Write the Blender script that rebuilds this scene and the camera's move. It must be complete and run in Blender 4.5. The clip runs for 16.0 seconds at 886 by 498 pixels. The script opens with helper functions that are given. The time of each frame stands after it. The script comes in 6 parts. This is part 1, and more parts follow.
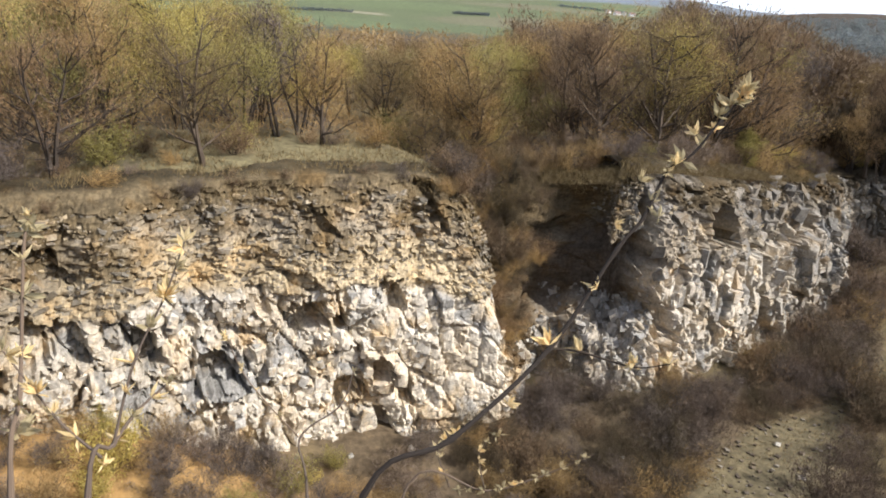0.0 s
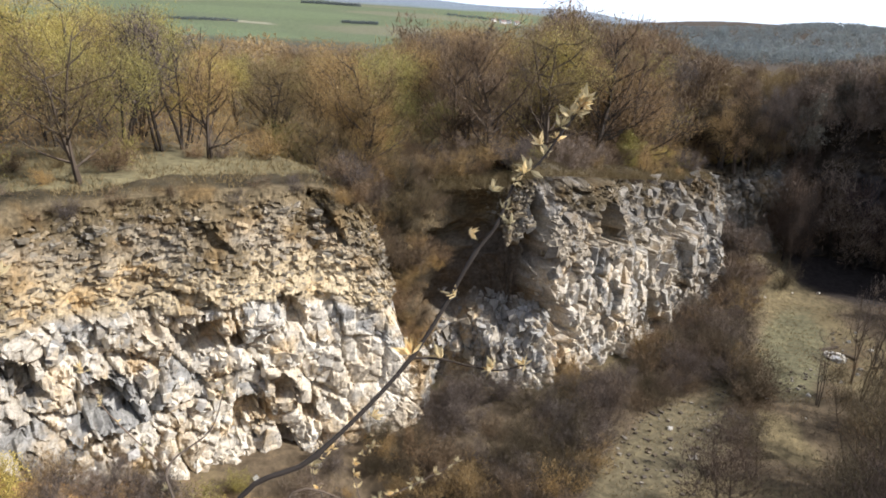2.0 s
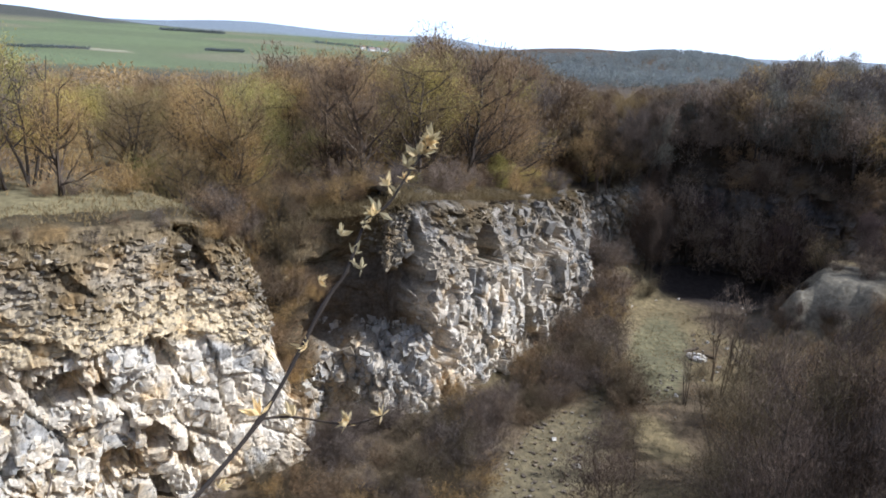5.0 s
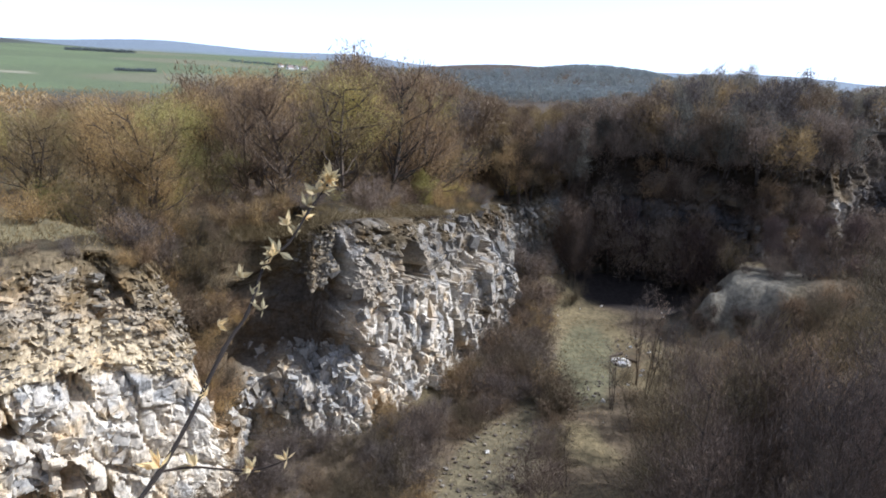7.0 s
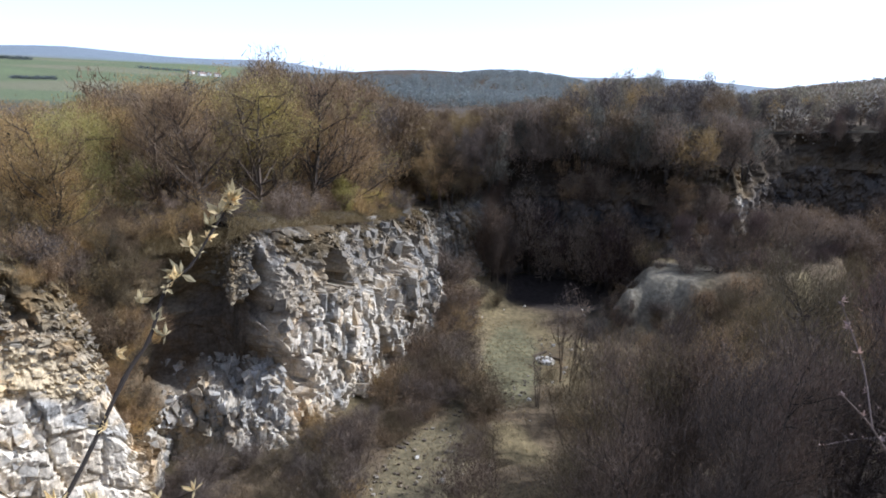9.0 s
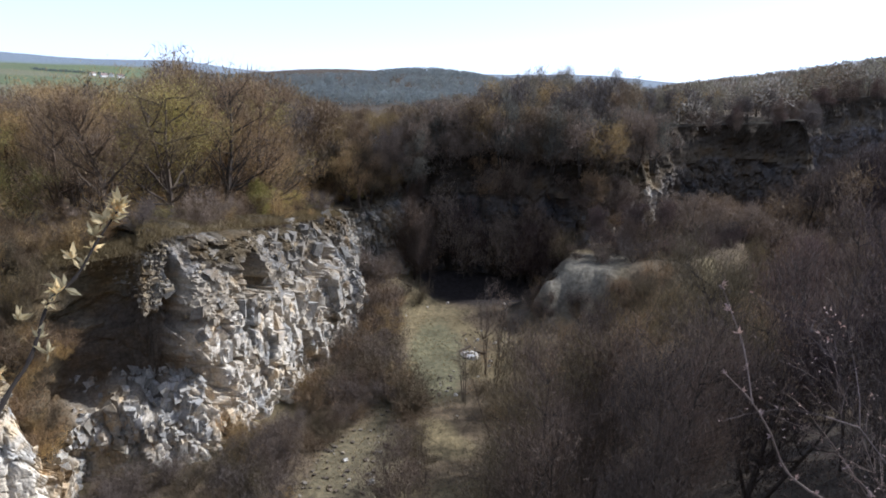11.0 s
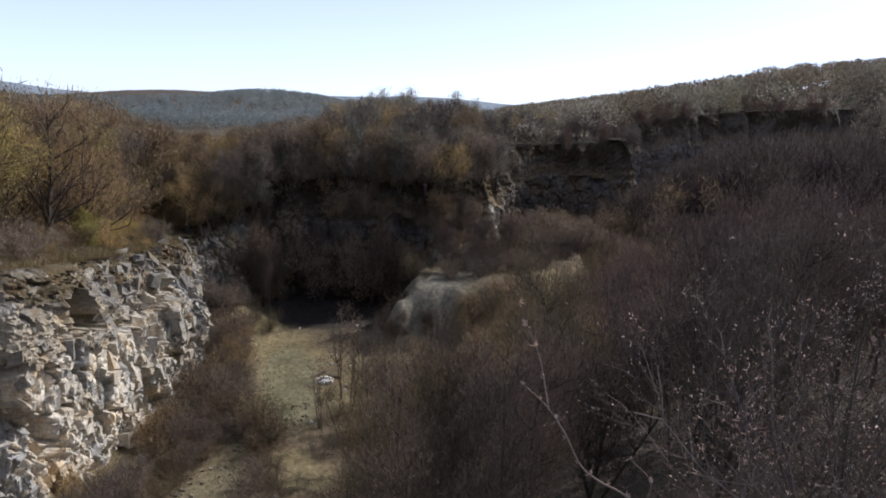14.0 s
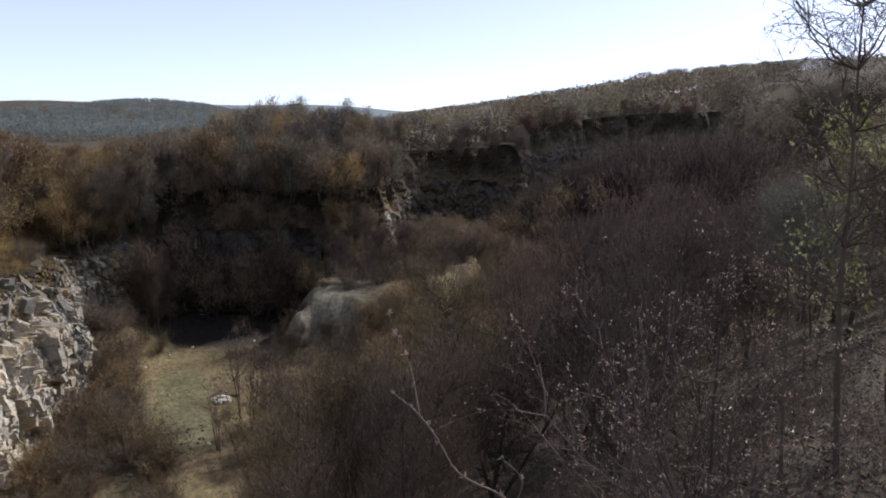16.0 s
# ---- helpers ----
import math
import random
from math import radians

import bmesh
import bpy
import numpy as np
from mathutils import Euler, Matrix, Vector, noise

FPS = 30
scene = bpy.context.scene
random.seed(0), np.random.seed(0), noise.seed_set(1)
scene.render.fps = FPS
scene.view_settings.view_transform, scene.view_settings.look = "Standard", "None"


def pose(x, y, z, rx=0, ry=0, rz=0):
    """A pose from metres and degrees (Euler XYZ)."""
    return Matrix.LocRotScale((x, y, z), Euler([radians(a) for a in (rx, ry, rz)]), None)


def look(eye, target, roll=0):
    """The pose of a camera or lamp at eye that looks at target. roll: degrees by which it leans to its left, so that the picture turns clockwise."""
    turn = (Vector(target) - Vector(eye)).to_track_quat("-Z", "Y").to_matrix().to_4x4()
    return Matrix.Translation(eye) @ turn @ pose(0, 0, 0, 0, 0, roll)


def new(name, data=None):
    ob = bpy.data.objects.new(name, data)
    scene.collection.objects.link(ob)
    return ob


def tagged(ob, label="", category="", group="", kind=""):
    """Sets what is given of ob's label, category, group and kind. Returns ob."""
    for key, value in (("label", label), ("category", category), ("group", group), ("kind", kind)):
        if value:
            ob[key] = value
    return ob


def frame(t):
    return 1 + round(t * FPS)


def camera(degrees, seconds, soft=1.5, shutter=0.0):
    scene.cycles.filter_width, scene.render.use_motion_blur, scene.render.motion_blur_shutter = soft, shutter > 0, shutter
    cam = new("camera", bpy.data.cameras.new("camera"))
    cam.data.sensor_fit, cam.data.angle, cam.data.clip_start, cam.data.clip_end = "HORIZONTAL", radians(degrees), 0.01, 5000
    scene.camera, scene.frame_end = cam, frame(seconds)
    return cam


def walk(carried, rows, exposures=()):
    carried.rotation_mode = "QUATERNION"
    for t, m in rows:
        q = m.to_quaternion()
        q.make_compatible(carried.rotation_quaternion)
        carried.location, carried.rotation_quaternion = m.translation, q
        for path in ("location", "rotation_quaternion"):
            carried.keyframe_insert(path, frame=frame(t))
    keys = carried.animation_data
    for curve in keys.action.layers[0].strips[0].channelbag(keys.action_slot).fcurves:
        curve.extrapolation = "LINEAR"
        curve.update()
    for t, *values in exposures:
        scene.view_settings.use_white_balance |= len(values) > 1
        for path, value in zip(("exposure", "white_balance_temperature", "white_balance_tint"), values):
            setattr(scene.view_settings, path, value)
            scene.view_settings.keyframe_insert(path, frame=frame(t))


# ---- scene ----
# ---- camera ----
cam = camera(64.95, 16.0, soft=1.85)
PATH = [
    (0.0, -0.000, 0.000, 21.400, 70.000, -3.200, -0.000),
    (0.5, 0.022, -0.005, 21.392, 70.142, -3.230, -1.829),
    (1.0, 0.045, -0.009, 21.408, 70.475, -3.237, -3.917),
    (1.5, 0.086, -0.046, 21.424, 70.881, -3.248, -6.182),
    (2.0, 0.112, -0.028, 21.429, 71.135, -3.199, -8.676),
    (2.5, 0.150, -0.048, 21.439, 71.572, -2.817, -10.148),
    (3.0, 0.147, -0.032, 21.450, 72.099, -2.765, -11.698),
    (3.5, 0.166, -0.014, 21.455, 72.681, -2.817, -13.913),
    (6.0, 0.234, 0.035, 21.489, 74.361, -3.258, -22.182),
    (6.5, 0.256, 0.023, 21.509, 74.801, -3.045, -23.972),
    (7.0, 0.268, -0.005, 21.529, 75.392, -2.627, -25.379),
    (7.5, 0.287, 0.002, 21.531, 75.440, -2.607, -27.432),
    (8.0, 0.291, 0.006, 21.533, 75.531, -2.594, -29.151),
    (8.5, 0.302, -0.005, 21.547, 76.055, -2.677, -30.725),
    (9.0, 0.306, -0.017, 21.557, 76.091, -2.305, -31.942),
    (11.5, 0.367, -0.081, 21.567, 76.381, -1.644, -40.420),
    (12.0, 0.372, -0.103, 21.573, 76.683, -1.643, -42.175),
    (12.5, 0.365, -0.127, 21.587, 77.154, -1.868, -44.553),
    (13.0, 0.376, -0.151, 21.597, 77.573, -1.850, -46.594),
    (13.5, 0.381, -0.178, 21.609, 78.227, -1.619, -48.838),
    (14.0, 0.387, -0.206, 21.617, 78.270, -1.817, -51.150),
    (14.5, 0.393, -0.229, 21.622, 78.407, -1.686, -53.263),
    (15.0, 0.404, -0.248, 21.625, 78.627, -1.385, -55.858),
    (15.5, 0.421, -0.277, 21.631, 78.755, -1.046, -58.209),
    (16.0, 0.430, -0.303, 21.639, 79.032, -1.036, -59.809),
]
walk(cam, [(t, pose(*p)) for t, *p in PATH],
     exposures=[(0, 0.5, 6150, 12), (3.5, 0.5, 5700, 12), (7, 0.51, 5350, 13), (9, 0.45, 5350, 13), (12.5, 0.2, 5550, 13), (16, -0.02, 5950, 13)])

# ---- sky and sun ----
EYE = 21.4          # height of the lookout's eye over the quarry floor
SUN_AZ, SUN_EL = 111.0, 40.0
world = bpy.data.worlds.new("sky")
scene.world = world
world.use_nodes = True
wn = world.node_tree.nodes
sky = wn.new("ShaderNodeTexSky")
sky.sky_type = "NISHITA"
sky.sun_disc = False
sky.sun_elevation = radians(SUN_EL)
sky.sun_rotation = radians(SUN_AZ)
sky.air_density, sky.dust_density, sky.ozone_density = 0.25, 0.8, 1.0
wn["Background"].inputs[1].default_value = 0.14
# haze, thickest along the horizon and thinning out overhead
veil = wn.new("ShaderNodeMix")
veil.data_type, veil.blend_type = "RGBA", "ADD"
veil.inputs["Factor"].default_value = 1.0
way, rise, haze = wn.new("ShaderNodeTexCoord"), wn.new("ShaderNodeSeparateXYZ"), wn.new("ShaderNodeValToRGB")
world.node_tree.links.new(way.outputs["Generated"], rise.inputs[0])
world.node_tree.links.new(rise.outputs["Z"], haze.inputs["Fac"])
for stop, (at, tint) in zip((haze.color_ramp.elements[0], haze.color_ramp.elements[1], haze.color_ramp.elements.new(0.3)),
                            ((0.0, (4.2, 4.3, 4.2)), (0.9, (1.6, 1.66, 1.7)), (0.3, (3.1, 3.25, 3.3)))):
    stop.position, stop.color = at, (*tint, 1)
world.node_tree.links.new(haze.outputs["Color"], veil.inputs["B"])
world.node_tree.links.new(sky.outputs[0], veil.inputs["A"])
world.node_tree.links.new(veil.outputs["Result"], wn["Background"].inputs[0])
sun_data = bpy.data.lights.new("sun", "SUN")
sun_data.energy, sun_data.angle, sun_data.color = 4.5, radians(0.6), (1.0, 0.93, 0.82)
sun = new("sun", sun_data)
sun.matrix_world = look(
    (100 * math.sin(radians(SUN_AZ)) * math.cos(radians(SUN_EL)), 100 * math.cos(radians(SUN_AZ)) * math.cos(radians(SUN_EL)),
     100 * math.sin(radians(SUN_EL))), (0, 0, 0))

rng = np.random.default_rng(7)


# ---- noise ----
def hashed(ix, iy, iz, seed):
    """A random number from 0 to 1 for each whole-number place."""
    h = (ix.astype(np.int64) * 73856093) ^ (iy.astype(np.int64) * 19349663) ^ (iz.astype(np.int64) * 83492791) ^ (seed * 2654435761)
    h = (h ^ (h >> 13)) * 1274126177 & 0xFFFFFFFF
    h = (h ^ (h >> 16)) * 2246822519 & 0xFFFFFFFF
    return ((h ^ (h >> 15)) & 0xFFFFFF) / float(0x1000000)


def vnoise(x, y, z, seed=0):
    x, y, z = np.broadcast_arrays(np.asarray(x, float), np.asarray(y, float), np.asarray(z, float))
    fx, fy, fz = np.floor(x), np.floor(y), np.floor(z)
    ux, uy, uz = [(3 - 2 * q) * q * q for q in (x - fx, y - fy, z - fz)]
    total = 0
    for a in (0, 1):
        for b in (0, 1):
            for c in (0, 1):
                w = (ux if a else 1 - ux) * (uy if b else 1 - uy) * (uz if c else 1 - uz)
                total = total + w * hashed(fx + a, fy + b, fz + c, seed)
    return total * 2 - 1


def fbm(x, y, z=0.0, octaves=4, seed=0):
    total, amp = 0, 1.0
    for k in range(octaves):
        total = total + amp * vnoise(np.asarray(x) * 2 ** k, np.asarray(y) * 2 ** k, np.asarray(z) * 2 ** k, seed + k)
        amp *= 0.5
    return total


def cells(x, y, seed):
    """Irregular cells: nearest distance, gap to the next one, three random numbers of the cell, offset from its middle."""
    fx, fy = np.floor(x), np.floor(y)
    zero = np.zeros_like(fx)
    d1, d2 = np.full(x.shape, 9.0), np.full(x.shape, 9.0)
    cx, cy, ox, oy = zero.copy(), zero.copy(), zero.copy(), zero.copy()
    for a in (-1, 0, 1):
        for b in (-1, 0, 1):
            gx, gy = fx + a, fy + b
            px, py = gx + hashed(gx, gy, zero, seed), gy + hashed(gx, gy, zero + 1, seed)
            dx, dy = x - px, y - py
            d = np.hypot(dx, dy)
            near = d < d1
            d2 = np.where(near, d1, np.minimum(d2, d))
            cx, cy, ox, oy = np.where(near, gx, cx), np.where(near, gy, cy), np.where(near, dx, ox), np.where(near, dy, oy)
            d1 = np.where(near, d, d1)
    r = [hashed(cx, cy, zero + 2 + k, seed) for k in range(3)]
    return d1, d2 - d1, r, ox, oy


def smooth(x, a, b):
    t = np.clip((np.asarray(x, float) - a) / (b - a), 0, 1)
    return t * t * (3 - 2 * t)


# ---- the lie of the land ----
# foot of the quarry face, from the west end to the east, with the height of its rim
FACE = np.array([
    (-75, -12, 13.5), (-45, 6.0, 13.5), (-30, 14.5, 13.4), (-18, 21.0, 13.4), (-10.5, 25.5, 13.4), (-4, 28.7, 13.5), (1.0, 29.7, 13.4),
    (3.2, 30.1, 11.3), (4.9, 30.8, 6.8), (5.2, 32.6, 7.2), (5.6, 34.2, 9.8), (6.6, 35.5, 12.3), (9.4, 33.8, 13.0), (11.6, 34.0, 13.5), (14.6, 35.7, 13.2),
    (18.7, 38.9, 12.4), (24.0, 43.2, 11.4), (28.8, 47.2, 10.6), (31.7, 49.6, 10.2),
    (33.4, 54, 9.5), (35.5, 57.2, 9.0), (39.3, 56.0, 9.5), (43.5, 58, 13.6), (50, 54.5, 14.7), (56, 46.5, 13.8), (60, 44.5, 13.6), (67.5, 43.6, 14.4),
    (80, 52, 15.0), (93, 58, 15.6), (100.6, 44.0, 17.0), (102.4, 43.0, 17.0), (110, 49.5, 17.0), (136, 62, 18.0),
    (147, 54, 20.2), (160, 45, 22.2), (180, 26, 23.5), (230, 0, 24)])
# crest on which the lookout stands
CREST = np.array([(-80, -45, 19.5), (-10, -4.0, 19.6), (0, -0.7, 20.0), (2.5, -0.75, 19.75), (5.5, 0.05, 19.25), (14, -1.2, 17.9), (40, -9, 17.0), (90, -22, 19), (200, -45, 27)])


def along(x, y, line):
    """Signed distance to a line (positive to its left) and the third value there."""
    best = np.full(x.shape, 1e9)
    sign, value = np.ones_like(x), np.zeros_like(x)
    for (ax, ay, az), (bx, by, bz) in zip(line[:-1], line[1:]):
        ex, ey = bx - ax, by - ay
        t = np.clip(((x - ax) * ex + (y - ay) * ey) / (ex * ex + ey * ey), 0, 1)
        dx, dy = x - ax - t * ex, y - ay - t * ey
        d = np.hypot(dx, dy)
        near = d < best - 1e-9
        value = np.where(near, az + t * (bz - az), value)
        sign = np.where(near, np.sign(ex * dy - ey * dx), sign)
        best = np.minimum(best, d)
    return best * sign, value


def bump(x, y, cx, cy, rx, ry, turn=0.0):
    c, s = math.cos(radians(turn)), math.sin(radians(turn))
    u, v = ((x - cx) * c + (y - cy) * s) / rx, (-(x - cx) * s + (y - cy) * c) / ry
    return np.hypot(u, v)


def land(x, y):
    """Height of the ground, the distance behind the quarry's foot, and masks of what covers it."""
    x, y = np.asarray(x, float), np.asarray(y, float)
    r = np.hypot(x, y)
    s, rim = along(x, y, FACE)
    c, top = along(x, y, CREST)
    n = fbm(x * 0.11, y * 0.11, 0, 3, 3)
    floor = 0.35 * n + 0.12 * fbm(x * 0.6, y * 0.6, 0, 3, 5)
    talus = 5.2 * (1 - smooth(bump(x, y, -17, 19, 17, 6.5, 27), 0.25, 1.0))
    bench = 5.4 * (1 - smooth(bump(x, y, 61, 39.5, 18, 6.5, -8) + 0.10 * fbm(x * 0.25, y * 0.25, 0, 3, 8), 0.72, 1.0))
    cone = 2.6 * (1 - smooth(bump(x, y, 36.5, 53.5, 6.0, 5.0), 0.1, 1.0))
    scree = 1.6 * (1 - smooth(-s, 0.0, 5.5)) * (1 - smooth(r, 75, 90))
    floor = floor + np.maximum(np.maximum(talus, bench), np.maximum(cone, scree * (0.6 + 0.4 * n)))
    slope = 0.82 - 0.2 * smooth(x, 5, 28)
    hill = top - np.abs(np.where(c > 0, c, c * 0.12)) * slope + 0.3 * n
    low = np.maximum(floor, hill) + np.clip(3.0 - np.abs(floor - hill), 0, 3) ** 2 / 12
    far = smooth(r, 110, 330)
    plateau = rim + 0.35 * n + 0.012 * np.clip(s, 0, 40)
    dell = np.exp(-((np.degrees(np.arctan2(x, y)) - 34) / 7.5) ** 2) * smooth(r, 82, 170) * smooth(s, 5, 20)
    plateau = plateau - 7.5 * dell * (1 - 0.7 * far)
    plateau = plateau * (1 - far * smooth(y, -40, 60)) + (4.0 - 7.0 * smooth(r, 330, 520)) * far * smooth(y, -40, 60)
    lip = 1.9 * np.exp(-(((x - 9) / 3.5) ** 2 + ((y - 38) / 5) ** 2))
    up = smooth(s - lip, 3.4, 4.6) * (1 - smooth(x, 170, 215))
    h = low * (1 - up) + np.maximum(plateau, low) * up
    east = 64 * np.exp(-((x - 420) ** 2 + (y + 120) ** 2) / (2 * 180 ** 2))
    h = h + east * np.maximum(smooth(r, 165, 250) * smooth(s, 4, 30), smooth(r, 90, 220) * smooth(-y, -10, 30))
    wood_hill = 24 * np.exp(-(((x - 640) / 300) ** 2 + ((y - 880) / 260) ** 2)) + 8 * np.exp(-(((x - 500) / 240) ** 2 + ((y - 950) / 200) ** 2))
    fields = 26 * smooth(r, 500, 2300) * smooth(-x + 0.45 * y, 60, 500)
    dark_hill = 46 * np.exp(-(((x + 620) / 420) ** 2 + ((y - 2500) / 300) ** 2))
    rim_hills = (46 + 14 * np.sin(np.arctan2(x, y) * 9 + 1.0) + 9 * np.sin(np.arctan2(x, y) * 23)) * smooth(r, 2900, 4300)
    h = h + wood_hill + fields + dark_hill + rim_hills + 1.5 * fbm(x * 0.006, y * 0.006, 0, 3, 13) * smooth(r, 150, 500)
    return h, s, c


def height(x, y):
    return float(land(np.array([x]), np.array([y]))[0][0])


def polar(az, d):
    return d * math.sin(radians(az)), d * math.cos(radians(az))


# ---- materials ----
def material(name, rough=0.9):
    m = bpy.data.materials.new(name)
    m.use_nodes = True
    bsdf = m.node_tree.nodes["Principled BSDF"]
    bsdf.inputs["Roughness"].default_value = rough
    bsdf.inputs["Specular IOR Level"].default_value = 0.2
    return m, m.node_tree.nodes, m.node_tree.links, bsdf


def noise_node(nodes, links, scale, detail=6.0, rough=0.6, coord=None):
    tex = nodes.new("ShaderNodeTexNoise")
    tex.inputs["Scale"].default_value, tex.inputs["Detail"].default_value, tex.inputs["Roughness"].default_value = scale, detail, rough
    if coord is None:
        coord = nodes.new("ShaderNodeTexCoord").outputs["Object"]
    links.new(coord, tex.inputs["Vector"])
    return tex


def ramp_node(nodes, links, fac, stops):
    ramp = nodes.new("ShaderNodeValToRGB")
    el = ramp.color_ramp.elements
    while len(el) < len(stops):
        el.new(0.5)
    for e, (p, c) in zip(el, stops):
        e.position, e.color = p, (*c, 1)
    links.new(fac, ramp.inputs["Fac"])
    return ramp


def mix_node(nodes, links, kind, fac, a, b):
    mix = nodes.new("ShaderNodeMix")
    mix.data_type, mix.blend_type = "RGBA", kind
    for socket, value in ((mix.inputs["Factor"], fac), (mix.inputs["A"], a), (mix.inputs["B"], b)):
        if isinstance(value, (int, float)):
            socket.default_value = value
        elif isinstance(value, tuple):
            socket.default_value = (*value, 1)
        else:
            links.new(value, socket)
    return mix.outputs["Result"]


def bump_node(nodes, links, bsdf, height_socket, strength, distance):
    b = nodes.new("ShaderNodeBump")
    b.inputs["Strength"].default_value, b.inputs["Distance"].default_value = strength, distance
    links.new(height_socket, b.inputs["Height"])
    links.new(b.outputs["Normal"], bsdf.inputs["Normal"])


def ground_material():
    m, nodes, links, bsdf = material("ground", 0.95)
    cover = nodes.new("ShaderNodeAttribute")
    cover.attribute_name = "cover"
    fine = noise_node(nodes, links, 2.6, 8)
    wide = noise_node(nodes, links, 0.22, 5)
    c = mix_node(nodes, links, "MULTIPLY", 0.9, cover.outputs["Color"],
                 ramp_node(nodes, links, fine.outputs["Fac"], [(0.25, (0.42, 0.40, 0.36)), (0.5, (0.9, 0.9, 0.9)), (0.75, (1.5, 1.45, 1.35))]).outputs["Color"])
    c = mix_node(nodes, links, "MULTIPLY", 0.7, c,
                 ramp_node(nodes, links, wide.outputs["Fac"], [(0.3, (0.62, 0.6, 0.58)), (0.7, (1.25, 1.2, 1.1))]).outputs["Color"])
    links.new(c, bsdf.inputs["Base Color"])
    bump_node(nodes, links, bsdf, fine.outputs["Fac"], 0.8, 0.12)
    return m


def rock_material():
    m, nodes, links, bsdf = material("limestone", 0.92)
    cover = nodes.new("ShaderNodeAttribute")
    cover.attribute_name = "cover"
    grain = noise_node(nodes, links, 5.5, 9, 0.65)
    stain = noise_node(nodes, links, 0.55, 6, 0.62)
    c = mix_node(nodes, links, "MULTIPLY", 0.85, cover.outputs["Color"],
                 ramp_node(nodes, links, grain.outputs["Fac"], [(0.28, (0.5, 0.48, 0.45)), (0.5, (0.95, 0.95, 0.95)), (0.72, (1.3, 1.28, 1.22))]).outputs["Color"])
    ochre = ramp_node(nodes, links, stain.outputs["Fac"], [(0.50, (0, 0, 0)), (0.64, (1, 1, 1))])
    c = mix_node(nodes, links, "MULTIPLY", ochre.outputs["Color"], c, (1.0, 0.87, 0.68))
    # hairline joints, darkened by weathering
    coord, warp = nodes.new("ShaderNodeTexCoord"), noise_node(nodes, links, 1.3, 4)
    shift = nodes.new("ShaderNodeVectorMath")
    shift.operation = "MULTIPLY_ADD"
    shift.inputs[1].default_value = (0.3, 0.3, 0.3)
    links.new(warp.outputs["Color"], shift.inputs[0])
    links.new(coord.outputs["Object"], shift.inputs[2])
    joint = nodes.new("ShaderNodeTexVoronoi")
    joint.feature = "DISTANCE_TO_EDGE"
    joint.inputs["Scale"].default_value = 2.1
    links.new(shift.outputs["Vector"], joint.inputs["Vector"])
    line = ramp_node(nodes, links, joint.outputs["Distance"], [(0.0, (0.34, 0.32, 0.30)), (0.035, (0.62, 0.60, 0.57)), (0.09, (1, 1, 1))])
    c = mix_node(nodes, links, "MULTIPLY", 0.35, c, line.outputs["Color"])
    links.new(c, bsdf.inputs["Base Color"])
    bump_node(nodes, links, bsdf, grain.outputs["Fac"], 0.7, 0.08)
    return m


def plant_material(name, dark, mid, light, translucent=0.0, by_tree=False):
    """Bark, twigs or leaves, varied from tree to tree and from twig to twig."""
    m, nodes, links, bsdf = material(name, 0.8)
    info, geo = nodes.new("ShaderNodeObjectInfo"), nodes.new("ShaderNodeNewGeometry")
    c = ramp_node(nodes, links, geo.outputs["Random Per Island"], [(0.0, dark), (0.5, mid), (1.0, light)]).outputs["Color"]
    shade = ramp_node(nodes, links, info.outputs["Random"], [(0.0, (0.62, 0.64, 0.66)), (0.5, (0.95, 0.92, 0.9)), (1.0, (1.4, 1.28, 1.1))]).outputs["Color"]
    if by_tree:
        own = nodes.new("ShaderNodeAttribute")
        own.attribute_name = "cover"
        shade = own.outputs["Color"]
    c = mix_node(nodes, links, "MULTIPLY", 1.0, c, shade)
    links.new(c, bsdf.inputs["Base Color"])
    if translucent:
        thin, add = nodes.new("ShaderNodeBsdfTranslucent"), nodes.new("ShaderNodeMixShader")
        links.new(c, thin.inputs["Color"])
        add.inputs["Fac"].default_value = translucent
        links.new(bsdf.outputs["BSDF"], add.inputs[1])
        links.new(thin.outputs["BSDF"], add.inputs[2])
        links.new(add.outputs["Shader"], nodes["Material Output"].inputs["Surface"])
    return m


GROUND = ground_material()
ROCK = rock_material()
BARK = plant_material("bark", (0.045, 0.036, 0.028), (0.07, 0.056, 0.044), (0.10, 0.082, 0.066))
PALE_BARK = plant_material("pale_bark", (0.15, 0.12, 0.10), (0.22, 0.18, 0.15), (0.30, 0.25, 0.21))
DARK_BARK = plant_material("dark_bark", (0.022, 0.017, 0.014), (0.038, 0.030, 0.024), (0.06, 0.048, 0.04))
SHOOT = plant_material("young_bark", (0.09, 0.068, 0.05), (0.13, 0.10, 0.075), (0.18, 0.14, 0.11))
RED_SHOOT = plant_material("reddish_shoots", (0.075, 0.058, 0.053), (0.12, 0.094, 0.086), (0.21, 0.17, 0.158))
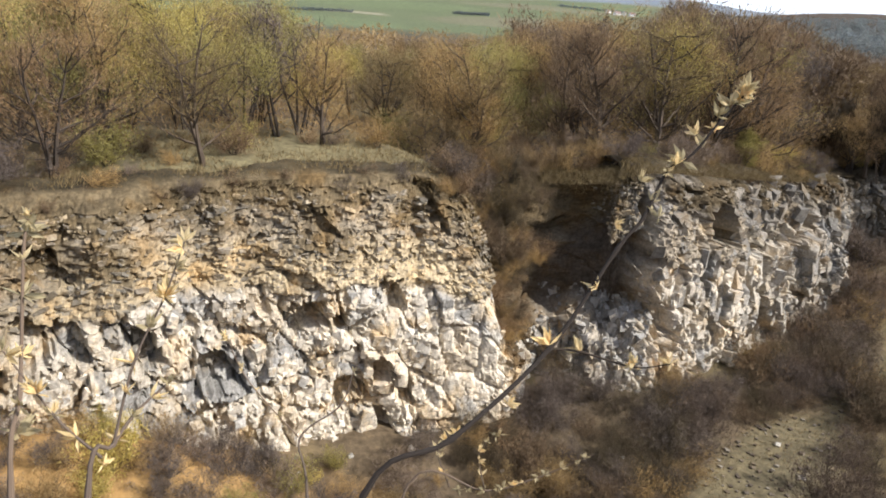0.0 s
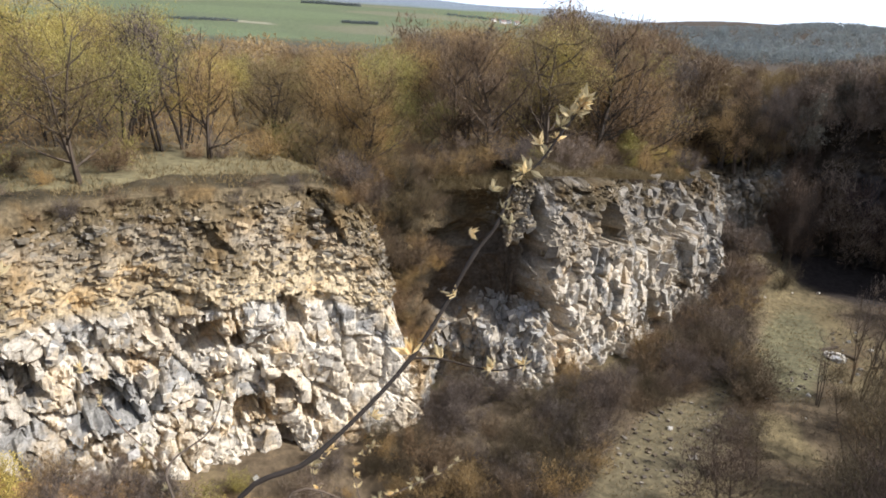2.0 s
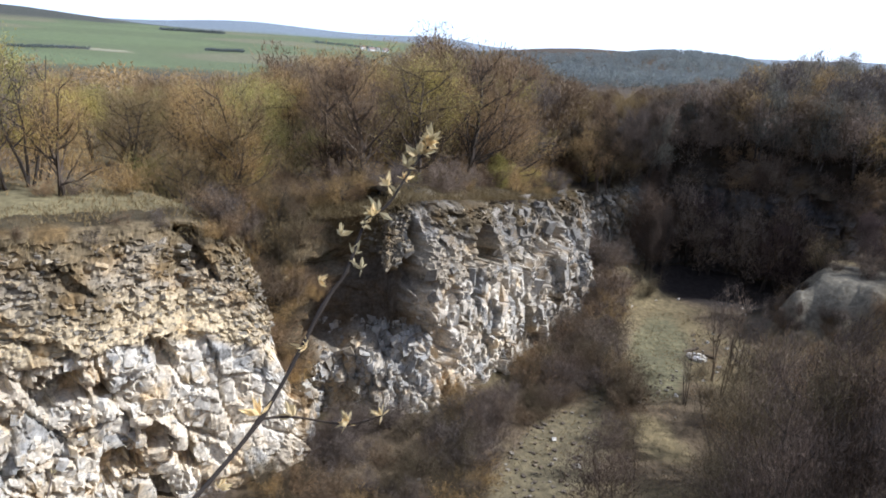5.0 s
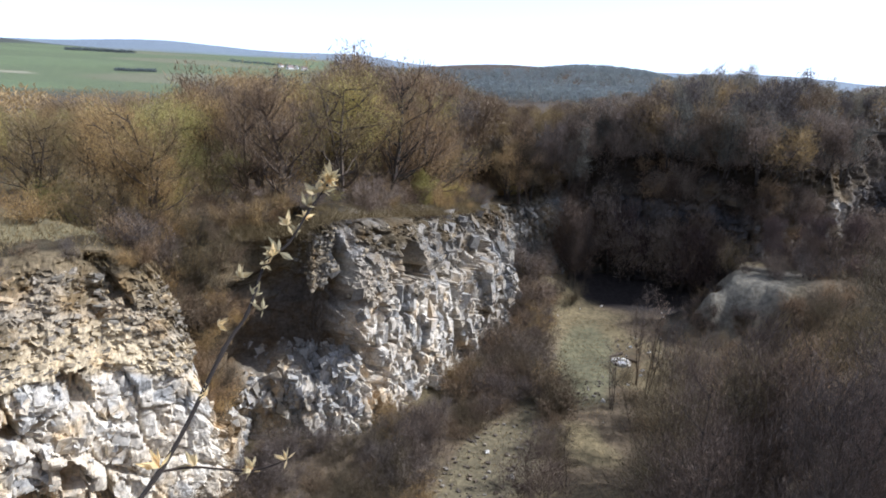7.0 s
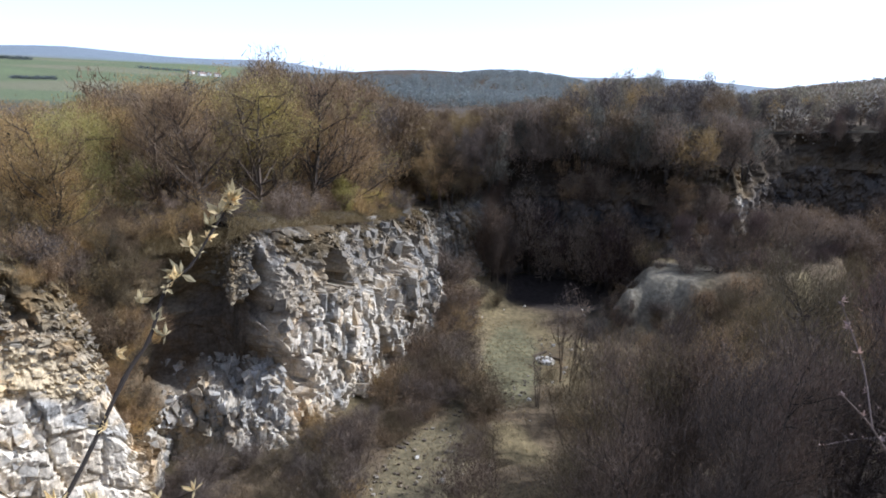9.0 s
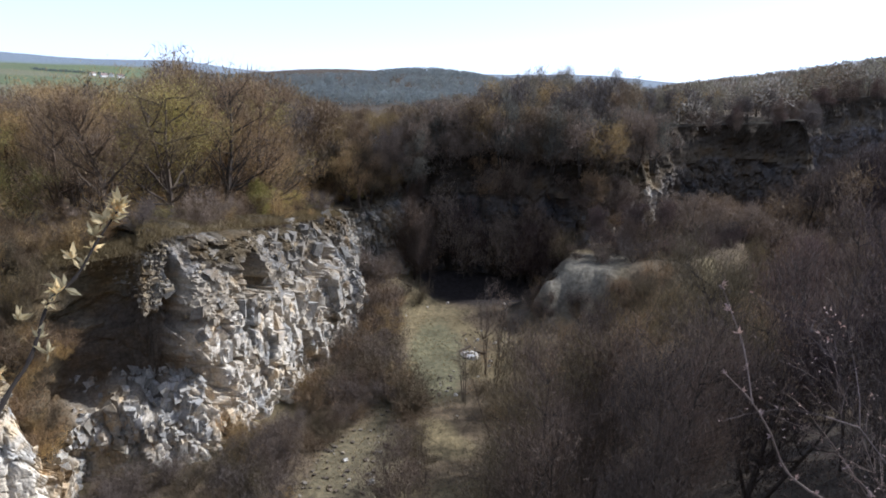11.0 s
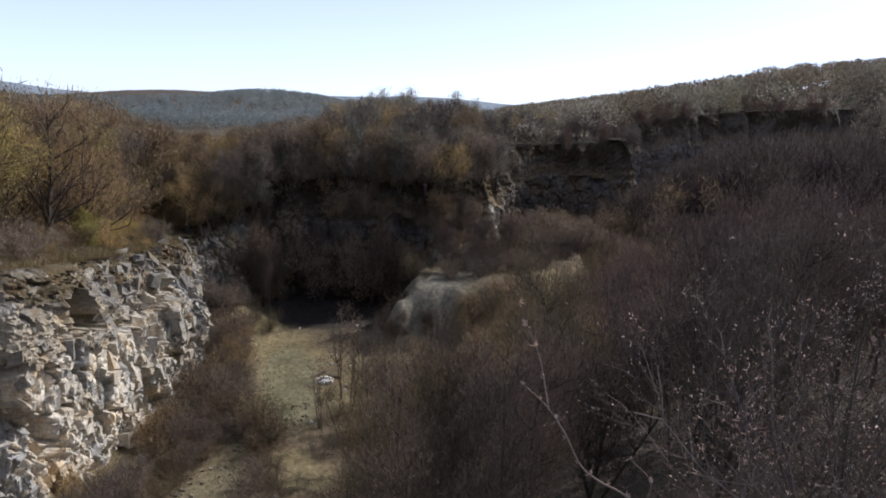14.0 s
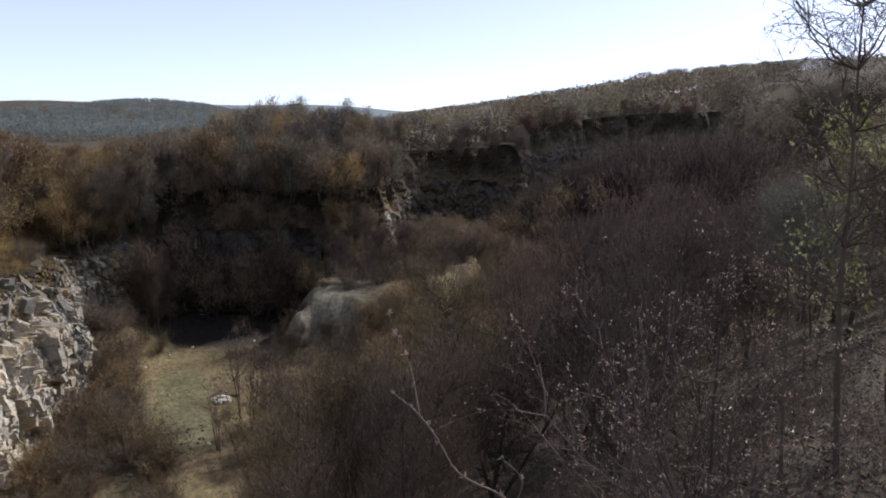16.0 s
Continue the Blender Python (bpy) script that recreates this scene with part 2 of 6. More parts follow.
TWIGS = {
    "yellow_green": plant_material("young_leaves", (0.28, 0.24, 0.07), (0.44, 0.39, 0.13), (0.56, 0.50, 0.2), 0.4),
    "ochre": plant_material("ochre_buds", (0.25, 0.17, 0.075), (0.38, 0.27, 0.125), (0.50, 0.38, 0.19), 0.35),
    "russet": plant_material("russet_twigs", (0.13, 0.09, 0.055), (0.22, 0.155, 0.095), (0.32, 0.24, 0.15), 0.2),
    "grey": plant_material("grey_twigs", (0.105, 0.084, 0.07), (0.172, 0.14, 0.117), (0.26, 0.22, 0.19), 0.15),
    "green": plant_material("fresh_green", (0.17, 0.165, 0.055), (0.26, 0.25, 0.09), (0.36, 0.34, 0.15), 0.35),
    "dry_grass": plant_material("dry_grass", (0.12, 0.09, 0.045), (0.21, 0.165, 0.085), (0.31, 0.255, 0.14), 0.2),
    # far woods and hedges, distance haze mixed into the base colour
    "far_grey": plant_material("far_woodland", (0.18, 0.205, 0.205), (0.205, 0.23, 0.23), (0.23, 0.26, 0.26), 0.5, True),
    "hill": plant_material("hillside_twigs", (0.145, 0.135, 0.118), (0.23, 0.215, 0.19), (0.34, 0.32, 0.285), 0.2, True),
    "pale": plant_material("pale_twigs", (0.13, 0.12, 0.09), (0.2, 0.185, 0.145), (0.29, 0.27, 0.22), 0.2),
    "brown": plant_material("brown_twigs", (0.062, 0.048, 0.040), (0.108, 0.083, 0.069), (0.18, 0.145, 0.12), 0.2),
    "plum": plant_material("reddish_brown_twigs", (0.066, 0.045, 0.041), (0.113, 0.079, 0.071), (0.185, 0.138, 0.125), 0.2),
    "olive": plant_material("olive_buds", (0.08, 0.064, 0.038), (0.14, 0.115, 0.07), (0.21, 0.175, 0.11), 0.25),
    "dull_green": plant_material("dull_green_leaves", (0.08, 0.09, 0.04), (0.15, 0.16, 0.075), (0.30, 0.30, 0.17), 0.35),
    "litter": plant_material("leaf_litter", (0.06, 0.042, 0.03), (0.12, 0.085, 0.06), (0.27, 0.21, 0.155), 0.1),
    "buds": plant_material("bursting_buds", (0.48, 0.34, 0.16), (0.66, 0.54, 0.30), (0.76, 0.70, 0.46), 0.4),
    "pink_buds": plant_material("pinkish_buds", (0.2, 0.13, 0.12), (0.3, 0.22, 0.2), (0.52, 0.43, 0.40), 0.3),
}


# ---- mesh helpers ----
def mesh_from(name, verts, faces, mat, cover=None, smooth_shade=False):
    """A mesh from arrays of vertices and of triangles or quads."""
    verts, faces = np.asarray(verts, np.float32), np.asarray(faces, np.int32)
    k = faces.shape[1]
    me = bpy.data.meshes.new(name)
    me.vertices.add(len(verts))
    me.vertices.foreach_set("co", verts.ravel())
    me.loops.add(faces.size)
    me.loops.foreach_set("vertex_index", faces.ravel())
    me.polygons.add(len(faces))
    me.polygons.foreach_set("loop_start", np.arange(0, faces.size, k, dtype=np.int32))
    me.polygons.foreach_set("use_smooth", np.full(len(faces), smooth_shade))
    me.materials.append(mat)
    me.update(calc_edges=True)
    if cover is not None:
        attr = me.color_attributes.new("cover", "FLOAT_COLOR", "POINT")
        attr.data.foreach_set("color", np.c_[cover, np.ones(len(cover))].astype(np.float32).ravel())
    return me


def part(name, data, parent, label=""):
    ob = new(name, data)
    ob.parent = parent
    return tagged(ob, label)


def grid_faces(rows, cols, closed=False):
    i, j = np.meshgrid(np.arange(rows - 1), np.arange(cols if closed else cols - 1), indexing="ij")
    a, b = i * cols + j, i * cols + (j + 1) % cols
    return np.stack([a, b, b + cols, a + cols], -1).reshape(-1, 4)


# ---- ground ----
def build_ground():
    az = np.radians(np.concatenate([np.arange(-46, 104, 0.36), np.arange(104, 314, 3.0)]))
    r = np.concatenate([np.geomspace(0.03, 24, 70), np.arange(24.5, 112, 0.6), np.arange(112.5, 196, 1.0), np.geomspace(198, 4800, 64)])
    rr, aa = np.meshgrid(r, az, indexing="ij")
    x, y = rr * np.sin(aa), rr * np.cos(aa)
    z, s, c = land(x, y)
    n1, n2 = fbm(x * 0.16, y * 0.16, 0, 4, 21), fbm(x * 0.9, y * 0.9, 0, 3, 25)
    col = np.zeros((*x.shape, 3))

    def lay(rgb, mask):
        col[:] = col * (1 - mask[..., None]) + np.array(rgb) * mask[..., None]
    lay((0.135, 0.105, 0.070), np.ones_like(x))
    lay((0.20, 0.165, 0.095), smooth(n1, 0.0, 0.5))
    # turf on the plateau near the rim
    lay((0.19, 0.17, 0.10), smooth(s, 2.5, 4.5) * (1 - smooth(s + 4 * n1, 9, 14)) * (1 - smooth(rr, 70, 80)))
    # yellow clay of the talus
    lay((0.40, 0.255, 0.105), (1 - smooth(bump(x, y, -17, 19, 17, 6.5, 27) + 0.25 * n1, 0.6, 0.95)) * (s < 1))
    # dry grass and the green strip on the quarry floor
    lay((0.185, 0.16, 0.10), 1 - smooth(bump(x, y, 18.0, 29.0, 9.0, 2.5, 42) + 0.3 * n1 + 0.12 * n2, 0.75, 1.05))
    lay((0.175, 0.165, 0.10), 1 - smooth(bump(x, y, 34.0, 41.6, 9.0, 2.7, 53) + 0.3 * n1 + 0.1 * n2, 0.78, 1.05))
    # shade on the floor below the eastern wall, painted as dark soil
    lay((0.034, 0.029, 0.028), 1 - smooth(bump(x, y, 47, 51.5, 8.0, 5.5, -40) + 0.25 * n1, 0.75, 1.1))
    # darker ground along the rim of that wall
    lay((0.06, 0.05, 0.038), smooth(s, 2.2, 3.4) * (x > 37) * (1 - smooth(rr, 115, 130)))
    # bare earth of the bench
    lay((0.25, 0.23, 0.185), (1 - smooth(bump(x, y, 49.5, 41.2, 6.0, 5.5, -8) + 0.3 * n1, 0.6, 1.08)) * (s < 2))
    # leaf mould on the lookout's slope
    lay((0.07, 0.057, 0.043), (1 - smooth(rr, 26, 36)) * smooth(np.degrees(aa), 34, 46) * (np.degrees(aa) < 120))
    # fields and woods beyond
    far = smooth(rr, 120, 240)
    lay((0.085, 0.068, 0.05), far)
    strip = np.sin(x * 0.011 + 0.4 * np.sin(y * 0.004)) * 0.5 + 0.5 * np.sin(y * 0.0105 + x * 0.0028)
    field = smooth(rr, 260, 420) * smooth(-x + 0.32 * y, 20, 80) * smooth(y, 0, 100)
    lay((0.135, 0.165, 0.085), field)
    lay((0.185, 0.185, 0.115), field * smooth(strip, 0.3, 0.6))
    lay((0.15, 0.19, 0.095), field * smooth(-strip, 0.3, 0.45))
    # a pale farm track across the fields
    tx, ty, ux, uy = -175.0, 700.0, 0.94, 0.34
    run, off = (x - tx) * ux + (y - ty) * uy, np.abs(-(x - tx) * uy + (y - ty) * ux)
    lay((0.36, 0.33, 0.25), field * (1 - smooth(off, 4, 9)) * (run > 0) * (run < 130))
    meadow = 1 - smooth(bump(x, y, 185, 275, 58, 60, -34), 0.8, 1.0)
    lay((0.24, 0.25, 0.13), meadow)
    lay((0.075, 0.08, 0.07), smooth(np.exp(-(((x + 620) / 420) ** 2 + ((y - 2500) / 300) ** 2)), 0.1, 0.2))
    # farthest ridges pale blue, distance haze painted into their colour
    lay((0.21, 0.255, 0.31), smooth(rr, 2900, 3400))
    quads = grid_faces(len(r), len(az), True)
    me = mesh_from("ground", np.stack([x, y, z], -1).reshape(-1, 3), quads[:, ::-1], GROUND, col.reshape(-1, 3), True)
    return tagged(new("ground", me), "quarry floor, grassy rim, woodland soil and far green fields", "ground", kind="structure")


ground = build_ground()


# ---- quarry faces ----
def face_line(i0, i1, step):
    """The foot line from point i0 to i1 of FACE, rounded off and stepped evenly."""
    p = FACE[i0:i1 + 1].copy()
    for _ in range(2):
        q = np.empty((2 * len(p) - 2, 3))
        q[0::2], q[1::2] = 0.75 * p[:-1] + 0.25 * p[1:], 0.25 * p[:-1] + 0.75 * p[1:]
        p = np.concatenate([p[:1], q, p[-1:]])
    d = np.concatenate([[0], np.cumsum(np.hypot(*(np.diff(p[:, :2], axis=0).T)))])
    u = np.arange(0, d[-1], step)
    return u, np.stack([np.interp(u, d, p[:, k]) for k in range(3)], -1)


def blocks(u, z, seed, w, h, amount, joint):
    """Relief of a jointed rock: each block stands in or out and breaks along one of two joint directions."""
    d, gap, r, ox, oy = cells(u / w, z / h, seed)
    lean = np.where(r[1] > 0.45, 0.8, -0.6) * (0.6 + 0.8 * r[2])
    return amount * ((r[0] - 0.5) + lean * ox + np.where(r[2] > 0.6, 0.6, -0.5) * oy) - joint * np.exp(-(gap / 0.07) ** 2), r


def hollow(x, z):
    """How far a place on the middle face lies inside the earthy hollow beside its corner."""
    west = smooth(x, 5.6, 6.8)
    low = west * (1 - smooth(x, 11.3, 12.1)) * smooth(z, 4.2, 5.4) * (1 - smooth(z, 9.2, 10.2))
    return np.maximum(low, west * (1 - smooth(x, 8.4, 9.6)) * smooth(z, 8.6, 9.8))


def build_cliff(name, label, i0, i1, step, seed, pockets=(), tints=((0, (1, 1, 1)),), rough=1.0, split=0.66):
    """A jointed quarry face: massive beds below, thin rubbly beds above, a turf brow."""
    u, line = face_line(i0, i1, step)
    t = np.gradient(line[:, :2], axis=0)
    t /= np.linalg.norm(t, axis=1)[:, None]
    k = max(3, int(1.0 / step))
    t = np.stack([np.convolve(np.pad(t[:, a], k, "edge"), np.ones(2 * k + 1) / (2 * k + 1), "valid") for a in (0, 1)], -1)
    t /= np.linalg.norm(t, axis=1)[:, None]
    out = np.stack([t[:, 1], -t[:, 0]], -1)
    rim = line[:, 2]
    w = np.linspace(-0.12, 1.0, int(14.5 / step))
    uu, ww = np.meshgrid(u, w)
    zz = ww * rim[None, :]
    north = name == "cliff_north"
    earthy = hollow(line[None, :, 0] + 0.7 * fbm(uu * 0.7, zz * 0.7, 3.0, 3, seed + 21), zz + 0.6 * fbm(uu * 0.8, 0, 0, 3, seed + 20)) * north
    px, py = uu + 0.2 * fbm(uu * 0.6, zz * 0.6, 0, 3, seed), zz + 0.18 * fbm(uu * 0.6, zz * 0.6, 5.0, 3, seed + 9)
    edge = split * np.maximum(rim, 12.6 * north)[None, :] + 0.7 * fbm(uu * 0.22, 0.0, 0.0, 3, seed + 3)
    upper = smooth(zz - edge, -0.2, 0.2)
    mid = smooth(line[:, 0], 9.5, 11.5)[None, :] * north
    py = py * (1 - 0.42 * mid)
    b1, r1 = blocks(px + 0.3 * py, py, seed + 1, 1.9, 2.4, 0.5, 0.4)
    b2, r2 = blocks(px + 0.2 * py, py, seed + 2, 0.72, 1.05, 0.29, 0.24)
    b3, r3 = blocks(px - 0.2 * py, py, seed + 4, 0.36, 0.46, 0.21, 0.06)
    b4, r4 = blocks(px, py, seed + 16, 0.2, 0.24, 0.05, 0.02)
    busy = smooth(fbm(uu * 0.3, zz * 0.3, 7.0, 3, seed + 17), -0.5, 0.3)
    crack = cells((px - 0.25 * py) / 0.9, py / 1.1, seed + 2)[1]
    low = -0.6 * mid * np.exp(-(crack / 0.09) ** 2) + b1 + b2 * (0.55 + 0.45 * busy) + b3 * (0.3 + 0.7 * busy) + b4 * (0.3 + 0.7 * busy)
    py = py / (1 - 0.42 * mid) * (1 - 0.5 * mid)
    c1, q1 = blocks(px, py, seed + 6, 0.85, 0.36, 0.20, 0.08)
    c2, q2 = blocks(px, py, seed + 7, 0.34, 0.19, 0.13, 0.05)
    c3, q3 = blocks(px, py, seed + 18, 0.19, 0.12, 0.08, 0.02)
    high = c1 + c2 + c3 + 0.75 * fbm(uu * 0.42, zz * 0.10, 0, 3, seed + 8)
    bulge = 0.7 * fbm(uu * 0.16, zz * 0.12, 0, 2, seed + 11)
    slab = smooth(line[:, 0], 0.2, 1.4)[None, :] * (1 - smooth(line[:, 0], 3.9, 4.6))[None, :] * north * (1 - upper)
    rough = rough * (1 + 0.3 * smooth(line[:, 0], 11, 14) * north)[None, :] * (1 - 0.6 * slab)
    disp = (low * (1 - upper) + high * upper) * rough * (1 - 0.75 * earthy) + bulge
    for x, z, rx, rz, deep in pockets:
        um = u[np.argmin(np.abs(line[:, 0] - x))]
        q = np.maximum(np.abs(uu - um + 0.35 * (zz - z)) / rx, np.abs(zz - z) / rz) + 0.45 * fbm(uu * 0.9, zz * 0.9, 2.0, 3, seed + 12) + 0.5 * (r3[0] - 0.5)
        disp = disp - 0.75 * deep * (1 - smooth(q, 0.85, 1.0))
    setback = np.interp(ww, [-0.12, 0, split, split + 0.04, 0.93, 1.0], [-0.3, 0, 0.35, 0.75, 1.7, 2.5])
    depth = setback + 2.3 * earthy - disp * (1 - 0.8 * smooth(ww, 0.96, 1.0))
    x, y = line[None, :, 0] - out[None, :, 0] * depth, line[None, :, 1] - out[None, :, 1] * depth
    # colours: pale massive beds, thin yellowish beds above, soil and turf at the rim
    pick, fine = r1[1] * 0.55 + r2[2] * 0.45, q1[2] * 0.3 + q2[1] * 0.4 + q3[0] * 0.3
    col_low = np.array([0.725, 0.66, 0.55]) * (0.72 + 0.30 * r2[1] + 0.26 * r3[1])[..., None]
    warm = smooth(pick, 0.58, 0.70)[..., None]
    col_low = col_low * (1 - warm) + np.array([0.62, 0.535, 0.41]) * (0.8 + 0.4 * r3[0][..., None]) * warm
    cold = smooth(-pick, -0.34, -0.24)[..., None]
    col_low = col_low * (1 - cold) + np.array([0.41, 0.40, 0.375]) * (0.75 + 0.4 * r3[0][..., None]) * cold
    col_up = np.array([0.39, 0.33, 0.24]) * (0.45 + 0.95 * fine[..., None])
    col_up = col_up * (1 - mid[..., None]) + np.array([0.34, 0.32, 0.285]) * (0.35 + 1.05 * fine[..., None]) * mid[..., None]
    band = (1 - 0.6 * mid) * smooth(zz - edge, 0, 0.3) * (1 - smooth(zz - edge + 0.9 * fbm(uu * 0.3, zz * 0.3, 0, 2, seed + 14), 0.9, 2.2))
    col_up = col_up * (1 - band[..., None]) + np.array([0.58, 0.475, 0.31]) * (0.6 + 0.7 * fine[..., None]) * band[..., None]
    col = col_low * (1 - upper[..., None]) + col_up * upper[..., None]
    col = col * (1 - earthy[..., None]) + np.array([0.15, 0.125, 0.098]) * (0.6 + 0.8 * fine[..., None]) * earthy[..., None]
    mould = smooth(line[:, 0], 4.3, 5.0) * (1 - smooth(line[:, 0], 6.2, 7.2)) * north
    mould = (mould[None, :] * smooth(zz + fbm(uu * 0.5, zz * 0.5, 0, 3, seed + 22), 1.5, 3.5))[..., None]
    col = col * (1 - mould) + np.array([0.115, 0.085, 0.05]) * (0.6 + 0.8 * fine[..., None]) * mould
    soil = smooth(ww + 0.12 * fbm(uu * 0.6, zz * 0.6, 0, 3, seed + 15) - 0.035 * mid, 0.79, 0.92)[..., None]
    col = col * (1 - soil) + np.array([0.20, 0.155, 0.09]) * (0.5 + 0.9 * fine[..., None]) * (1 - 0.35 * mid[..., None]) * soil
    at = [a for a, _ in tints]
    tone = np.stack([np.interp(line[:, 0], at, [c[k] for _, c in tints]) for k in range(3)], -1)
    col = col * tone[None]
    rows, cols = [np.stack([x, y, zz], -1)], [col]
    for more, rise in ((0.5, 0.10), (1.3, 0.16), (2.5, 0.08), (3.7, -0.5)):
        more = depth[-1][:, None] + more
        more = np.convolve(np.pad(more[:, 0], k, "edge"), np.ones(2 * k + 1) / (2 * k + 1), "valid")
        bx, by = line[:, 0] - out[:, 0] * more, line[:, 1] - out[:, 1] * more
        bz = rim + rise + 0.22 * fbm(bx * 0.5, by * 0.5, 0, 3, 31)
        rows.append(np.stack([bx, by, bz], -1)[None])
        cols.append((np.array([0.105, 0.085, 0.05]) * (0.8 + 0.4 * fbm(bx * 0.7, by * 0.7, 0, 3, 33)[:, None]) * np.maximum(tone, 0.45) * (1 - 0.35 * smooth(line[:, :1], 11, 13)))[None])
    verts, cover = np.concatenate(rows), np.concatenate(cols)
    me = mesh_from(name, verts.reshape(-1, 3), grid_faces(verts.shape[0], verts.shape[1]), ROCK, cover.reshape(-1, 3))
    ob = tagged(new(name, me), label, "rock face", kind="structure")
    return ob, rows[0], out, upper


# hollows in the north face: place along it, height, half width, half height, depth
POCKETS = [
    (-14.9, 8.3, 0.6, 0.9, 1.4), (-13.4, 7.9, 0.6, 0.8, 1.4), (-11.2, 7.1, 0.6, 0.9, 1.4), (-8.9, 5.6, 0.9, 1.2, 1.5), (-7.0, 8.2, 0.4, 0.6, 1.0),
    (-5.0, 7.5, 1.0, 0.7, 1.5), (-5.4, 9.1, 0.5, 0.4, 1.0), (-3.6, 3.5, 0.8, 0.8, 1.5), (-1.9, 4.3, 0.5, 0.7, 1.2), (-0.9, 2.9, 0.6, 0.7, 1.4),
    (-1.8, 1.5, 0.35, 1.0, 1.3), (-1.5, 8.2, 0.4, 0.7, 1.0), (0.4, 12.0, 0.4, 1.2, 1.2), (-4.7, 11.6, 0.8, 0.6, 0.6), (-13.9, 10.9, 0.7, 0.7, 0.9),
    (16.6, 10.2, 1.2, 1.15, 5.0), (25.9, 8.7, 1.2, 1.1, 4.0), (20.8, 7.7, 4.8, 0.4, 1.5), (12.0, 11.4, 0.5, 1.3, 2.0), (13.2, 5.0, 0.5, 0.8, 1.2), (16.0, 1.2, 0.8, 0.5, 1.2)]
# tints paint in shade round the hollow, x 8 to 11, and darken both ends
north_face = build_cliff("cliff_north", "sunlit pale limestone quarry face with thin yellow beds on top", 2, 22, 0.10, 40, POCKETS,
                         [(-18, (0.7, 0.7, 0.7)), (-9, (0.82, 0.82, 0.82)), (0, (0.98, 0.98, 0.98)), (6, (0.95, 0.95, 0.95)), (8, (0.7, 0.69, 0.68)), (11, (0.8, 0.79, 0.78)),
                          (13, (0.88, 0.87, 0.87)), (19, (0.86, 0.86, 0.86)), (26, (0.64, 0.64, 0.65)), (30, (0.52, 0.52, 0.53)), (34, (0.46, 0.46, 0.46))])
# eastern wall: shade, lit edges and a bluish far end painted in as tints
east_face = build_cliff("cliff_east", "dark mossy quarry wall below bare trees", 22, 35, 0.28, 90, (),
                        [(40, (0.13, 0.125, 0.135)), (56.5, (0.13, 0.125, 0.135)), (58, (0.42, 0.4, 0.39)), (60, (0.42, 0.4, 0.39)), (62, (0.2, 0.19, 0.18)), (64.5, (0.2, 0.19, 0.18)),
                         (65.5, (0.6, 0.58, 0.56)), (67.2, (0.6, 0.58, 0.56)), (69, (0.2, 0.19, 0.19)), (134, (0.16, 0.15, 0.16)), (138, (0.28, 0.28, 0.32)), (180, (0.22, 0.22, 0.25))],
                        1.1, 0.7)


def rock_meshes(count, seed):
    """Broken blocks with flat faces and knocked-off corners."""
    made, r = [], random.Random(seed)
    for _ in range(count):
        bm = bmesh.new()
        for k in range(8):
            bm.verts.new([(1 if k >> a & 1 else -1) * r.uniform(0.55, 1.0) for a in range(3)])
        for _ in range(3):
            bm.verts.new([r.uniform(-0.9, 0.9) for _ in range(3)])
        hull = bmesh.ops.convex_hull(bm, input=bm.verts)
        bmesh.ops.delete(bm, geom=list({g for g in hull["geom_interior"] + hull["geom_unused"] if isinstance(g, bmesh.types.BMVert)}), context="VERTS")
        me = bpy.data.meshes.new("rock")
        bm.to_mesh(me)
        bm.free()
        me.materials.append(ROCK)
        tone = r.choice([(0.66, 0.63, 0.56), (0.62, 0.59, 0.53), (0.58, 0.51, 0.40), (0.46, 0.45, 0.42)])
        attr = me.color_attributes.new("cover", "FLOAT_COLOR", "POINT")
        attr.data.foreach_set("color", np.tile([*tone, 1.0], len(me.vertices)).astype(np.float32))
        made.append(me)
    return made


ROCKS = rock_meshes(10, 5)

